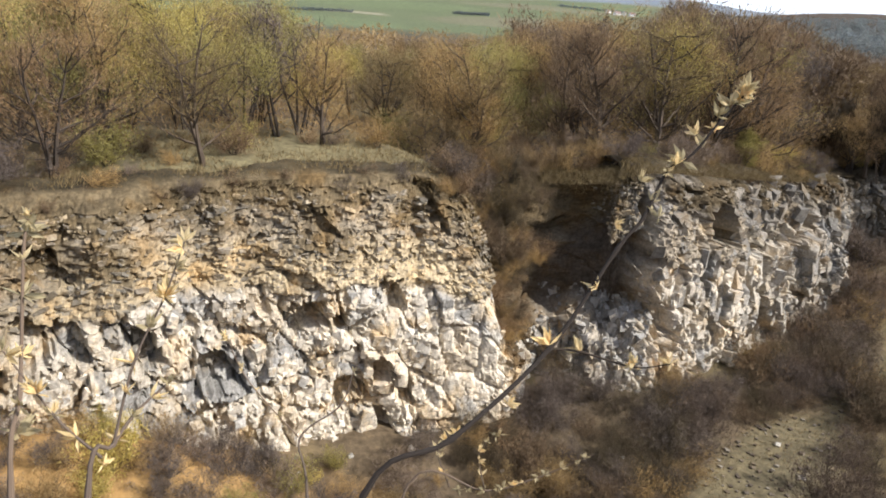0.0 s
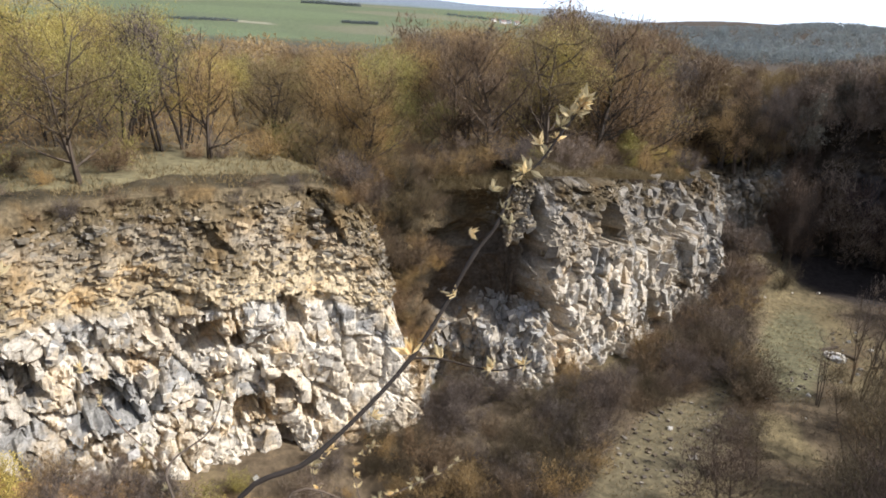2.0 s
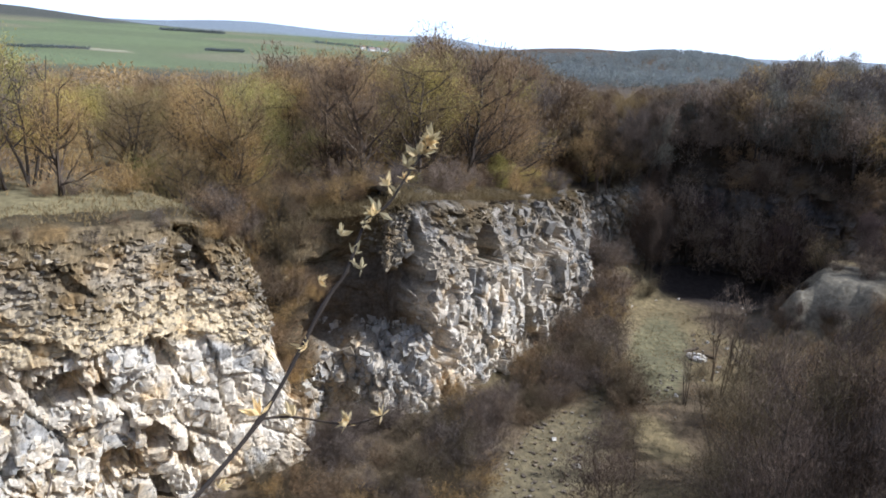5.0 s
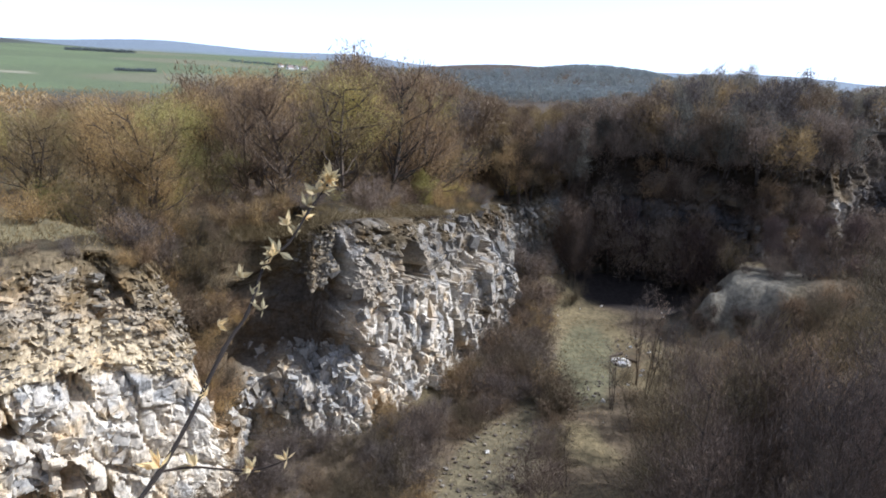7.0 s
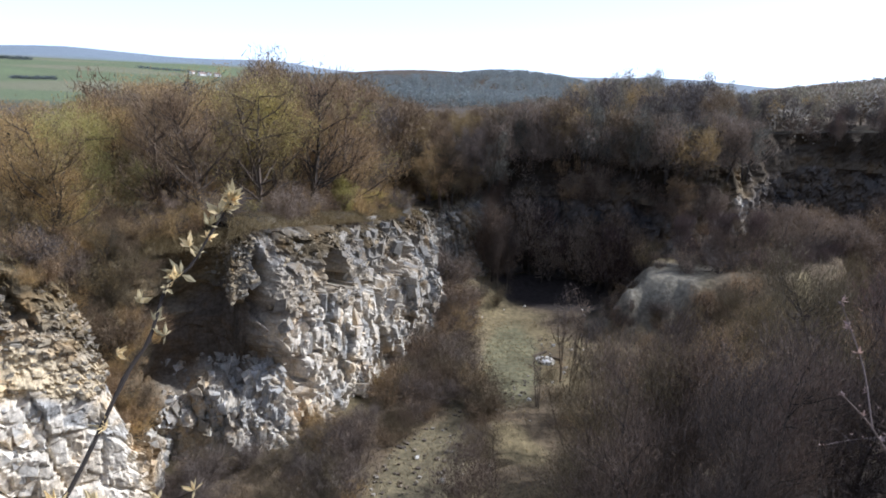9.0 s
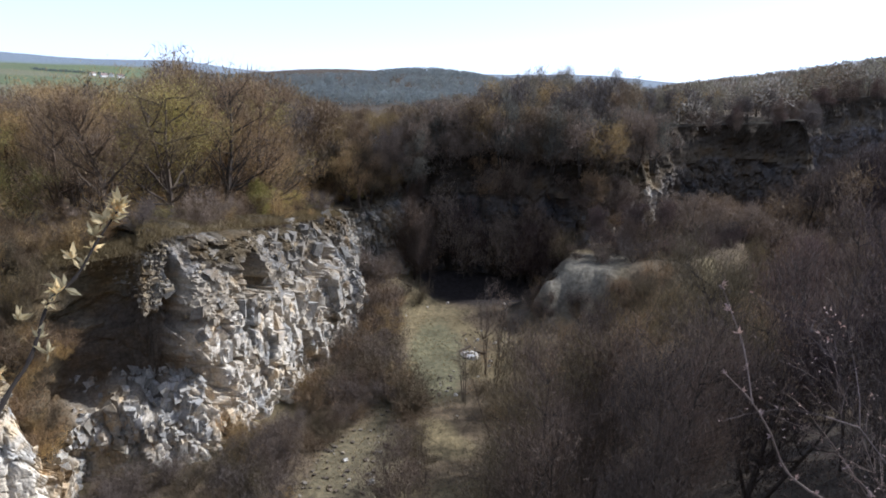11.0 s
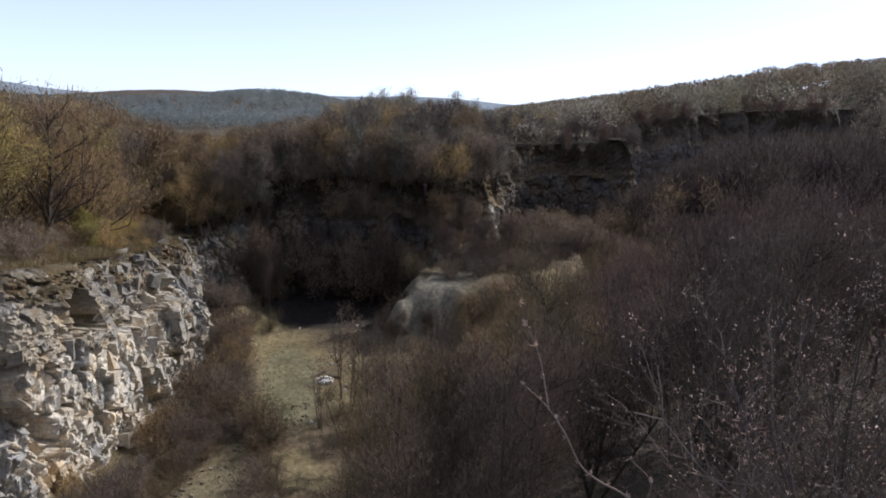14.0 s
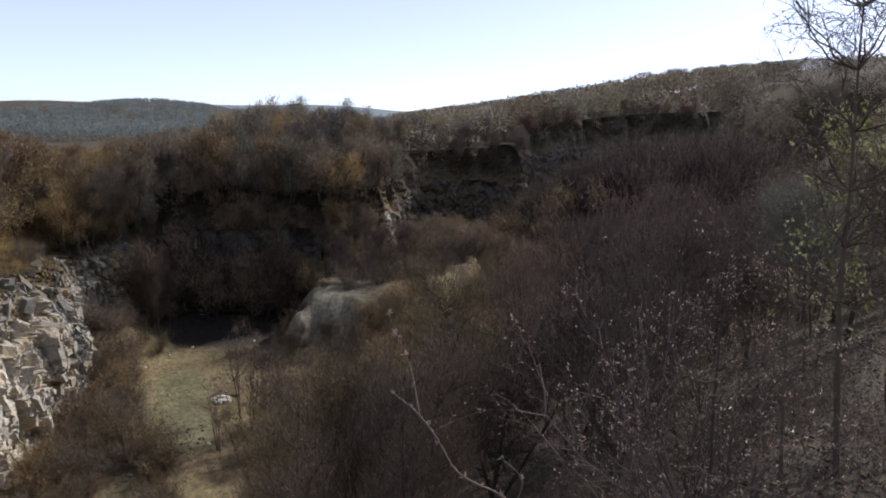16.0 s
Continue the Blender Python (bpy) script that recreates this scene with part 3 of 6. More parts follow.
# ---- trees and bushes ----
class Plant:
    """Stems as tapered tubes and many thin twigs or leaves."""

    def __init__(self, seed):
        self.r = np.random.default_rng(seed)
        self.segs, self.spots, self.dirs, self.up = [], [], [], 0.15

    def limb(self, p, d, length, radius, n, wobble, rise, keep=0.25, spots=0):
        """A bent, tapering limb; returns its points and directions."""
        pts, dirs = [np.array(p, float)], [np.array(d, float) / np.linalg.norm(d)]
        for k in range(n):
            v = dirs[-1] + self.r.normal(0, wobble, 3) + np.array([0, 0, rise])
            v /= np.linalg.norm(v)
            q = pts[-1] + v * length / n
            a, b = radius * (1 - (1 - keep) * k / n), radius * (1 - (1 - keep) * (k + 1) / n)
            self.segs.append((pts[-1], q, a, b))
            pts.append(q)
            dirs.append(v)
            if spots and k >= 1:
                self.spots.append(q), self.dirs.append(v)
        return pts, dirs

    def tree(self, h, spread, stems, first, limbs, twigs, stout=1.0, sway=1.0):
        for s in range(stems):
            lean = self.r.normal(0, 0.10 + 0.12 * (stems > 1), 2) * sway
            base = np.array([*(self.r.normal(0, 0.12 * (stems > 1) * h / 8, 2)), -0.3])
            tall = h * self.r.uniform(0.8, 1.0)
            pts, dirs = self.limb(base, (lean[0], lean[1], 1), tall * 0.9, 0.017 * stout * h / math.sqrt(stems), 8, 0.07, 0.05, 0.15, 0)
            self.spots.append(pts[-1]), self.dirs.append(dirs[-1])
            for _ in range(max(3, limbs // stems)):
                f = self.r.uniform(first, 0.98)
                k = min(7, int(f * 8))
                p = pts[k] + (pts[k + 1] - pts[k]) * (f * 8 - k)
                a = self.r.uniform(0, 2 * math.pi)
                d = (math.cos(a), math.sin(a), self.r.uniform(0.25, 0.95))
                reach = spread * (1.05 - 0.62 * f) * self.r.uniform(0.7, 1.15)
                lp, ld = self.limb(p, d, reach, 0.006 * stout * h * (1.1 - 0.6 * f), 5, 0.16, 0.10, 0.25, 1)
                for _ in range(twigs):
                    j = self.r.integers(1, 5)
                    e = ld[j] + self.r.normal(0, 0.55, 3) + np.array([0, 0, 0.25])
                    self.limb(lp[j], e, reach * self.r.uniform(0.3, 0.6), 0.0014 * stout * h, 3, 0.22, 0.10, 0.3, 1)
        return self

    def bush(self, h, spread, stems, twigs, stout=1.0, fine=0):
        for s in range(stems):
            a, o = self.r.uniform(0, 2 * math.pi), self.r.uniform(0.0, 0.03) * spread
            base = (o * math.cos(a), o * math.sin(a), -0.15)
            d = (0.8 * math.cos(a) + self.r.normal(0, 0.25), 0.8 * math.sin(a) + self.r.normal(0, 0.25), 1)
            pts, dirs = self.limb(base, d, h * self.r.uniform(0.6, 1.05), 0.0075 * stout * h, 5, 0.14, 0.06, 0.2, 1)
            for _ in range(twigs):
                j = self.r.integers(1, 6)
                e = dirs[j] + self.r.normal(0, 0.5, 3)
                tp, td = self.limb(pts[j], e, h * self.r.uniform(0.18, 0.4), 0.004 * stout * h, 3, 0.2, 0.08, 0.3, 1)
                for _ in range(fine):
                    i = self.r.integers(1, 4)
                    self.limb(tp[i], td[i] + self.r.normal(0, 0.6, 3), h * self.r.uniform(0.05, 0.13), 0.0016 * stout * h, 2, 0.25, 0.05, 0.5, 1)
        return self

    def wood_mesh(self, name, mat, sides=4):
        segs = self.segs
        p0, p1 = np.array([s[0] for s in segs]), np.array([s[1] for s in segs])
        r0, r1 = np.array([s[2] for s in segs]), np.array([s[3] for s in segs])
        d = p1 - p0
        d /= np.linalg.norm(d, axis=1)[:, None] + 1e-9
        a = np.cross(d, np.where(np.abs(d[:, 2:3]) > 0.9, [[1.0, 0, 0]], [[0, 0, 1.0]]))
        a /= np.linalg.norm(a, axis=1)[:, None]
        b = np.cross(d, a)
        ang = np.arange(sides) * 2 * math.pi / sides
        ring = a[:, None] * np.cos(ang)[None, :, None] + b[:, None] * np.sin(ang)[None, :, None]
        v = np.concatenate([p0[:, None] + ring * r0[:, None, None], p1[:, None] + ring * r1[:, None, None]], 1)
        k = np.arange(sides)
        f = np.stack([k, (k + 1) % sides, (k + 1) % sides + sides, k + sides], -1)
        return mesh_from(name, v.reshape(-1, 3), (np.arange(len(segs)) * 2 * sides)[:, None, None].repeat(sides, 1).repeat(4, 2).reshape(-1, 4)
                         + np.tile(f, (len(segs), 1)), mat)

    def spray(self, count, scatter, long, wide, along_limb=0.7):
        """Thin pointed twigs or leaves round the ends of the limbs, as triangles."""
        spots, dirs = np.array(self.spots), np.array(self.dirs)
        i = self.r.integers(0, len(spots), count)
        p = spots[i] + self.r.normal(0, scatter, (count, 3))
        d = dirs[i] * along_limb + self.r.normal(0, 0.55, (count, 3)) + np.array([0, 0, self.up])
        d /= np.linalg.norm(d, axis=1)[:, None]
        side = np.cross(d, self.r.normal(0, 1, (count, 3)))
        side /= np.linalg.norm(side, axis=1)[:, None]
        n, w = self.r.uniform(*long, (count, 1)), self.r.uniform(*wide, (count, 1))
        v = np.stack([p - side * w / 2, p + side * w / 2, p + d * n], 1).reshape(-1, 3)
        return v

    def crown_mesh(self, name, mat, *spray):
        v = self.spray(*spray)
        return mesh_from(name, v, np.arange(len(v)).reshape(-1, 3), mat)


def kind_of_tree(seed, h, spread, stems, first, limbs, twigs, tone, count, scatter, long, wide, stout=1.0):
    p = Plant(seed).tree(h, spread, stems, first, limbs, twigs, stout)
    p.up = 0.9 if tone in ("brown", "plum", "olive") else 0.3
    return p.wood_mesh("trunk", BARK), p.crown_mesh("crown", TWIGS[tone], count, scatter, long, wide), h


def kind_of_bush(seed, h, spread, stems, twigs, tone, count, scatter, long, wide):
    p = Plant(seed).bush(h, spread, stems, twigs)
    return p.wood_mesh("stem", BARK, 3), p.crown_mesh("crown", TWIGS[tone], count, scatter, long, wide), h


TREES = {
    "yellow_green": [kind_of_tree(100 + k, 8, 3.9, 3, 0.12, 26, 5, "yellow_green", 10500, 0.34, (0.06, 0.15), (0.03, 0.055), 1.15) for k in range(3)],
    "ochre": [kind_of_tree(110 + k, 8, 3.8, 2, 0.12, 26, 5, "ochre", 8500, 0.28, (0.09, 0.24), (0.018, 0.036), 1.35) for k in range(3)],
    "russet": [kind_of_tree(120 + k, 8.5, 3.8, 1 + k % 2, 0.14, 26, 6, "russet", 7500, 0.24, (0.12, 0.34), (0.014, 0.027), 1.5) for k in range(4)],
    "grey": [kind_of_tree(130 + k, 8.5, 3.6, 1 + k % 3, 0.16, 24, 6, "grey", 8000, 0.30, (0.2, 0.5), (0.014, 0.028), 0.55) for k in range(4)],
    "green": [kind_of_tree(140, 5, 1.9, 3, 0.1, 18, 5, "green", 4500, 0.22, (0.10, 0.24), (0.06, 0.11))],
}
BUSHES = {
    "grey": [kind_of_bush(200 + k, 2.6, 1.9, 16, 7, "grey", 3000, 0.20, (0.18, 0.45), (0.018, 0.034)) for k in range(3)],
    "ochre": [kind_of_bush(210 + k, 2.6, 1.9, 14, 7, "ochre", 2800, 0.20, (0.14, 0.36), (0.02, 0.04)) for k in range(3)],
    "russet": [kind_of_bush(220 + k, 2.6, 1.9, 14, 7, "russet", 2800, 0.20, (0.14, 0.40), (0.018, 0.036)) for k in range(2)],
    "yellow_green": [kind_of_bush(230, 2.8, 1.7, 14, 7, "yellow_green", 3000, 0.2, (0.10, 0.22), (0.05, 0.09))],
    "green": [kind_of_bush(240, 2.6, 1.5, 12, 6, "green", 2600, 0.18, (0.10, 0.2), (0.05, 0.09))],
}
WORDS = {
    "yellow_green": "with yellow-green spring leaves", "ochre": "with opening ochre buds", "russet": "with bare russet twigs",
    "grey": "with bare grey-brown twigs", "green": "with fresh yellowish-green leaves"}
plant_count = {}


def plant(sort, tone, x, y, tall, where, z=None, widen=1.0):
    """A tree or bush of that height standing on the ground."""
    store = TREES if sort == "tree" else BUSHES
    k = plant_count[(sort, tone)] = plant_count.get((sort, tone), -1) + 1
    wood, crown, h = store[tone][k % len(store[tone])]
    f = tall / h
    if z is None:
        s, rim = along(np.array([x]), np.array([y]), FACE)
        z = max(height(x, y), float(rim[0]) - 0.1) if s[0] > 2.4 and x < 110 else None
    ob = new(sort)
    ob.matrix_basis = pose(x, y, height(x, y) if z is None else z, 0, 0, (k * 137.5 + x * 31) % 360) @ Matrix.Diagonal((f * widen, f * widen, f, 1))
    part("trunk" if sort == "tree" else "stem", wood, ob)
    part("crown", crown, ob)
    noun = "deciduous tree" if sort == "tree" else "dense bush"
    return tagged(ob, f"{noun} {WORDS[tone]} {where}", sort, f"{sort}s {where}")


for tone, seed, words in (("brown", 250, "with fine bare brown twigs"), ("plum", 260, "with fine bare reddish-brown twigs"), ("olive", 270, "with dull olive buds")):
    TREES[tone] = [kind_of_tree(seed + k, 8.5, 2.5, 1 + k % 2, 0.25, 30, 8, tone, 11000, 0.28, (0.10, 0.30), (0.012, 0.023), 0.7) for k in range(4 if tone != "olive" else 2)]
    BUSHES[tone] = [kind_of_bush(seed + 5 + k, 2.6, 1.9, 16, 8, tone, 5000, 0.2, (0.08, 0.22), (0.012, 0.024)) for k in range(2)]
    WORDS[tone] = words
TREES["bare"] = [kind_of_tree(180 + k, 8, 2.6, 3, 0.3, 16, 4, "grey", 1600, 0.25, (0.15, 0.4), (0.02, 0.035), 1.15) for k in range(2)]
WORDS["bare"] = "with dark bare forked stems"
FAR_TREES = {
    "russet": [kind_of_tree(150 + k, 8.5, 3.8, 1 + k % 2, 0.14, 14, 3, "russet", 2200, 0.45, (0.3, 0.8), (0.05, 0.09)) for k in range(3)],
    "grey": [kind_of_tree(160 + k, 8.5, 3.6, 1 + k % 2, 0.16, 14, 3, "grey", 2200, 0.42, (0.3, 0.8), (0.04, 0.075)) for k in range(3)],
    "ochre": [kind_of_tree(170, 8, 3.8, 2, 0.12, 14, 3, "ochre", 2200, 0.45, (0.25, 0.7), (0.05, 0.09))],
}

for tone, seed in (("brown", 190), ("plum", 195)):
    FAR_TREES[tone] = [kind_of_tree(seed + k, 8.5, 3.4, 1 + k, 0.16, 14, 3, tone, 2600, 0.42, (0.25, 0.6), (0.04, 0.07)) for k in range(2)]


FAR_TREES["pale"] = [kind_of_tree(188 + k, 8.5, 3.3, 1 + k, 0.16, 14, 3, "pale", 2600, 0.40, (0.25, 0.6), (0.04, 0.07)) for k in range(2)]


def arrays(me):
    v = np.empty(len(me.vertices) * 3, np.float32)
    me.vertices.foreach_get("co", v)
    f = np.empty(len(me.loops), np.int32)
    me.loops.foreach_get("vertex_index", f)
    return v.reshape(-1, 3), f.reshape(len(me.polygons), -1)


def joined_trees(name, label, rows, rim=False, drop=1.5):
    """Trees that stand too far off and too thick to be told apart."""
    for k, what in enumerate(("trunks", "crowns")):
        by_tone = {}
        for i, (tone, x, y, tall) in enumerate(rows):
            kinds = FAR_TREES[tone]
            v, f = arrays(kinds[i % len(kinds)][k])
            a, q = i * 2.399, tall / kinds[i % len(kinds)][2]
            c, n = math.cos(a) * q, math.sin(a) * q
            w = np.stack([v[:, 0] * c - v[:, 1] * n + x, v[:, 0] * n + v[:, 1] * c + y, v[:, 2] * q + (max(height(x, y), float(along(np.array([x]), np.array([y]), FACE)[1][0]) - drop) if rim and behind(x, y) > -0.6 else height(x, y))], -1)
            box = by_tone.setdefault("bark" if k == 0 else tone, [[], [], 0])
            box[0].append(w), box[1].append(f + box[2])
            box[2] += len(w)
        for tone, (v, f, _) in by_tone.items():
            me = mesh_from(name, np.concatenate(v), np.concatenate(f), BARK if k == 0 else TWIGS[tone])
            tagged(new(name, me), f"{label}, {'dark trunks and limbs' if k == 0 else tone + ' twigs'}", "woods", kind="stuff")


SKYLINE = np.array([(-46, -0.5), (-26, -0.6), (-15, -0.3), (-8.6, -3.0), (1.6, -2.8), (4.6, -2.4), (8, -1.3), (12, -0.5), (17.2, 1.0), (20, 0.6), (23.5, 0.6),
                    (27.6, -1.5), (32.3, -3.5), (37.6, -3.2), (40.5, -1.7), (44.4, 0.6), (48.3, 0.9), (53, 0.5), (56.4, 0.0), (62, -0.4), (100, 1)])
WOODTOP = np.array([(24, -38), (33, -32), (37, -27.5), (40, -27), (42.5, -26), (44.5, -22.5), (47, -20.3), (50, -18.8), (53, -15.8), (56.5, -12), (60, -13.2), (63, -10.4),
                    (67.5, -6), (75, -2.6), (82, -0.6), (100, 1)])


def limit(line, x, y):
    """The height that a crown at x, y reaches against the sky or the ground behind."""
    el = np.interp(math.degrees(math.atan2(x, y)), line[:, 0], line[:, 1])
    return 1.08 * (EYE + math.hypot(x, y) * math.tan(radians(el)) - height(x, y))


def scatter(count, az, d, gap, seed, accept):
    """Spots spread over a sector, kept apart."""
    r, found = random.Random(seed), []
    for _ in range(count * 14):
        if len(found) >= count:
            break
        a, q = r.uniform(*az), math.sqrt(r.uniform(d[0] ** 2, d[1] ** 2))
        x, y = polar(a, q)
        if accept(x, y) and all((x - u) ** 2 + (y - v) ** 2 > gap * gap for u, v in found):
            found.append((x, y))
    return found, r


def behind(x, y):
    return float(along(np.array([x]), np.array([y]), FACE)[0][0])


def oval(x, y, *shape):
    return float(bump(np.array(x), np.array(y), *shape))


def weighted(r, **tones):
    return r.choices(list(tones), list(tones.values()))[0]


def open_turf(x, y):
    """The grassy spit behind the brow of the west face."""
    return oval(x, y, -4.0, 33.6, 6.0, 2.3, 20) < 1


def glade(x, y):
    """The open ground on the near side of the fire ring."""
    return 40.4 < math.degrees(math.atan2(x, y)) < 44.2 and 30 < math.hypot(x, y) < 55


GREEN_STRIP, DRY_PATCH = (33.5, 41.3, 9.6, 3.2, 53), (18.0, 29.0, 9.2, 2.6, 42)

# on the plateau west of the recess
back_rows = []
spots, r = scatter(105, (-44, 8), (31, 72), 2.1, 1, lambda x, y: behind(x, y) > (3.4 if x < -8 else 4.8) and not open_turf(x, y) and oval(x, y, 5.1, 44, 2.6, 5.5) > 1)
for x, y in spots:
    tone = weighted(r, yellow_green=6, ochre=5, russet=0.8) if x < -6 else weighted(r, yellow_green=2.5, ochre=6, russet=1.8)
    tall = max(min(r.uniform(6.5, 10), limit(SKYLINE, x, y) * r.uniform(0.8, 1.0)), 4)
    if math.hypot(x, y) < 60 or tone == "yellow_green":
        plant("tree", tone, x, y, tall, "on the quarry rim")
    else:
        back_rows.append((tone, x, y, tall))
# behind the middle face
spots, r = scatter(135, (6, 37), (41, 95), 2.1, 2, lambda x, y: behind(x, y) > 5.2 and oval(x, y, 5.1, 44, 2.6, 5.5) > 1)
for x, y in spots:
    tone = weighted(r, russet=6, ochre=5, olive=2, grey=1, yellow_green=0.9)
    tall = max(min(r.uniform(7.5, 15), limit(SKYLINE, x, y) * r.uniform(0.84, 1.08)), 4.5)
    if math.hypot(x, y) < 66:
        plant("tree", tone, x, y, tall, "above the middle rock face")
    else:
        back_rows.append(("ochre" if tone in ("yellow_green", "olive") else tone, x, y, tall))
joined_trees("plateau_woods", "woods behind the plateau's front trees", back_rows)
# above the shaded wall and the eastern wall
spots, r = scatter(150, (35, 66), (62, 125), 2.6, 3, lambda x, y: behind(x, y) > 4.7)
joined_trees("wall_woods", "bare woods above the shaded quarry wall",
             [(weighted(r, russet=2, grey=3, ochre=1.5, pale=4), x, y, max(min(r.uniform(7, 14), limit(SKYLINE, x, y) * r.uniform(0.7, 1.06)), 4.5)) for x, y in spots])
# between the bench and the eastern wall
spots, r = scatter(50, (53, 74), (76, 102), 2.6, 8, lambda x, y: behind(x, y) < -2)
joined_trees("basin_woods", "bare woods below the eastern wall",
             [(weighted(r, russet=4, grey=5), x, y, max(min(r.uniform(6, 9), EYE - math.hypot(x, y) * 0.135 - height(x, y)), 3)) for x, y in spots])
# tall woods standing before the upper eastern wall
spots, r = scatter(90, (62, 84), (88, 140), 3.0, 28, lambda x, y: behind(x, y) < -3 and height(x, y) < 6)
joined_trees("basin_woods", "tall bare woods before the upper eastern wall",
             [(weighted(r, russet=1, brown=4, plum=5), x, y, r.uniform(0.88, 1.0) * (EYE + math.hypot(x, y) * math.tan(radians(float(np.interp(math.degrees(math.atan2(x, y)), [62, 66, 69, 72, 75, 79, 84], [-8, -5.6, -4.2, -2.2, -0.5, 0.3, 0.6])))) - height(x, y))) for x, y in spots])
# woods on the quarry floor and the eastern slope
spots, r = scatter(150, (36, 97), (15, 74), 2.0, 4,
                   lambda x, y: behind(x, y) < -2.5 and limit(WOODTOP, x, y) > 2.6 and not glade(x, y) and oval(x, y, *GREEN_STRIP) > 1.1 and oval(x, y, 47, 51.5, 10, 8, -40) > 1)
for x, y in spots:
    tone = weighted(r, plum=6, brown=5, olive=1) if math.degrees(math.atan2(x, y)) > 66 else weighted(r, russet=6, olive=4.4, brown=1.2)
    tall = min(r.uniform(5.5, 10), limit(WOODTOP, x, y) * r.uniform(0.85, 1.0))
    plant("tree", tone, x, y, tall, "in the quarry woods", widen=1.0 if tall > 6 else 1.3)
# closer trees on the slope below the lookout
spots, r = scatter(16, (50, 80), (9, 22), 2.2, 29, lambda x, y: limit(WOODTOP, x, y) > 2.2)
for x, y in spots:
    plant("tree", weighted(r, plum=6, brown=4), x, y, min(r.uniform(4, 8), limit(WOODTOP, x, y) * r.uniform(0.8, 1.0)), "on the lookout slope", widen=0.9)
# trees on the bench before the eastern wall
r = random.Random(31)
for k in range(9):
    x, y = polar(52.3 + 0.6 * k + r.uniform(-0.25, 0.25), r.uniform(66, 75))
    plant("tree", weighted(r, plum=5, russet=3, brown=3), x, y, r.uniform(4.0, 6.5), "on the bench", widen=0.85)
for k in range(46):
    x, y = 55 + 20 * r.random(), 35.5 + 8.5 * r.random()
    if height(x, y) > 3:
        plant("bush", weighted(r, plum=4, brown=4, grey=3), x, y, r.uniform(1.0, 2.4), "on the bench")
made = 0
while made < 26:
    x, y = 41 + 10 * r.random(), 33 + 14 * r.random()
    if 0.5 < height(x, y) < 2.6 and oval(x, y, *GREEN_STRIP) > 1:
        plant("bush", weighted(r, grey=4, brown=3, russet=2), x, y, r.uniform(0.8, 1.5), "on the bench slope")
        made += 1
# bushes along the foot of the faces and on the floor
spots, r = scatter(165, (-38, 60), (23, 66), 1.4, 5,
                   lambda x, y: -9 < behind(x, y) < -0.6 and oval(x, y, *GREEN_STRIP) > 1.05 and oval(x, y, *DRY_PATCH) > 1 and oval(x, y, 47, 51.5, 9.5, 7.5, -40) > 1)
for x, y in spots:
    tone = weighted(r, brown=4, russet=1.5, olive=2, grey=4) if x > 14 else weighted(r, grey=5, russet=2.5, ochre=2) if x > 4 else weighted(r, grey=4, ochre=4, yellow_green=1.5)
    near_wall, tall = behind(x, y) > -3.2, r.uniform(1.3, 2.8) if x > 12 else r.uniform(0.8, 1.8)
    plant("bush", tone, x, y, r.uniform(0.6, 1.6) if near_wall and x < 20 else tall, "at the quarry's foot")
spots, r = scatter(30, (-40, -12), (20, 27), 1.2, 15, lambda x, y: behind(x, y) < -0.8)
for x, y in spots:
    plant("bush", weighted(r, yellow_green=3, ochre=3, grey=3), x, y, r.uniform(0.7, 1.7), "on the clay slope")
# bushes along the rim and in the recess
spots, r = scatter(120, (-42, 42), (28, 74), 1.2, 6, lambda x, y: 2.7 < behind(x, y) < 8 and not open_turf(x, y))
for x, y in spots:
    plant("bush", weighted(r, grey=3, ochre=3, russet=3, yellow_green=1), x, y, r.uniform(0.7, 2.2), "along the quarry rim")
def joined_bushes(name, label, rows):
    """Scrub too thick to be told apart: rows of tone, x, y, z and height."""
    sets = {}
    for k, (tone, x, y, z, tall) in enumerate(rows):
        a, g = k * 2.4, tall / 2.6
        c, n = math.cos(a) * g, math.sin(a) * g
        for what, me in (("stems", BUSHES[tone][k % len(BUSHES[tone])][0]), (tone, BUSHES[tone][k % len(BUSHES[tone])][1])):
            own, f = arrays(me)
            box = sets.setdefault(what, [[], [], 0])
            box[0].append(np.stack([own[:, 0] * c - own[:, 1] * n + x, own[:, 0] * n + own[:, 1] * c + y, own[:, 2] * g + z], -1))
            box[1].append(f + box[2])
            box[2] += len(own)
    for what, (v, f, _) in sets.items():
        me = mesh_from(name, np.concatenate(v), np.concatenate(f), BARK if what == "stems" else TWIGS[what])
        tagged(new(name, me), f"{label}, {'dark stems' if what == 'stems' else what.replace('_', '-') + ' twigs'}", "scrub", kind="stuff")


# low scrub hanging over the edge of the faces
spots, r = scatter(110, (-34, 36), (26, 62), 0.7, 16, lambda x, y: 1.9 < behind(x, y) < 3.0 and not 1.5 < x < 8)
joined_bushes("scrub", "low bare scrub on the rock edge",
              [(weighted(r, grey=3, russet=3, ochre=1), x, y, float(along(np.array([x]), np.array([y]), FACE)[1][0]) - 0.35 - 0.6 * max(0.0, 2.6 - behind(x, y)), r.uniform(0.35, 0.9)) for x, y in spots])
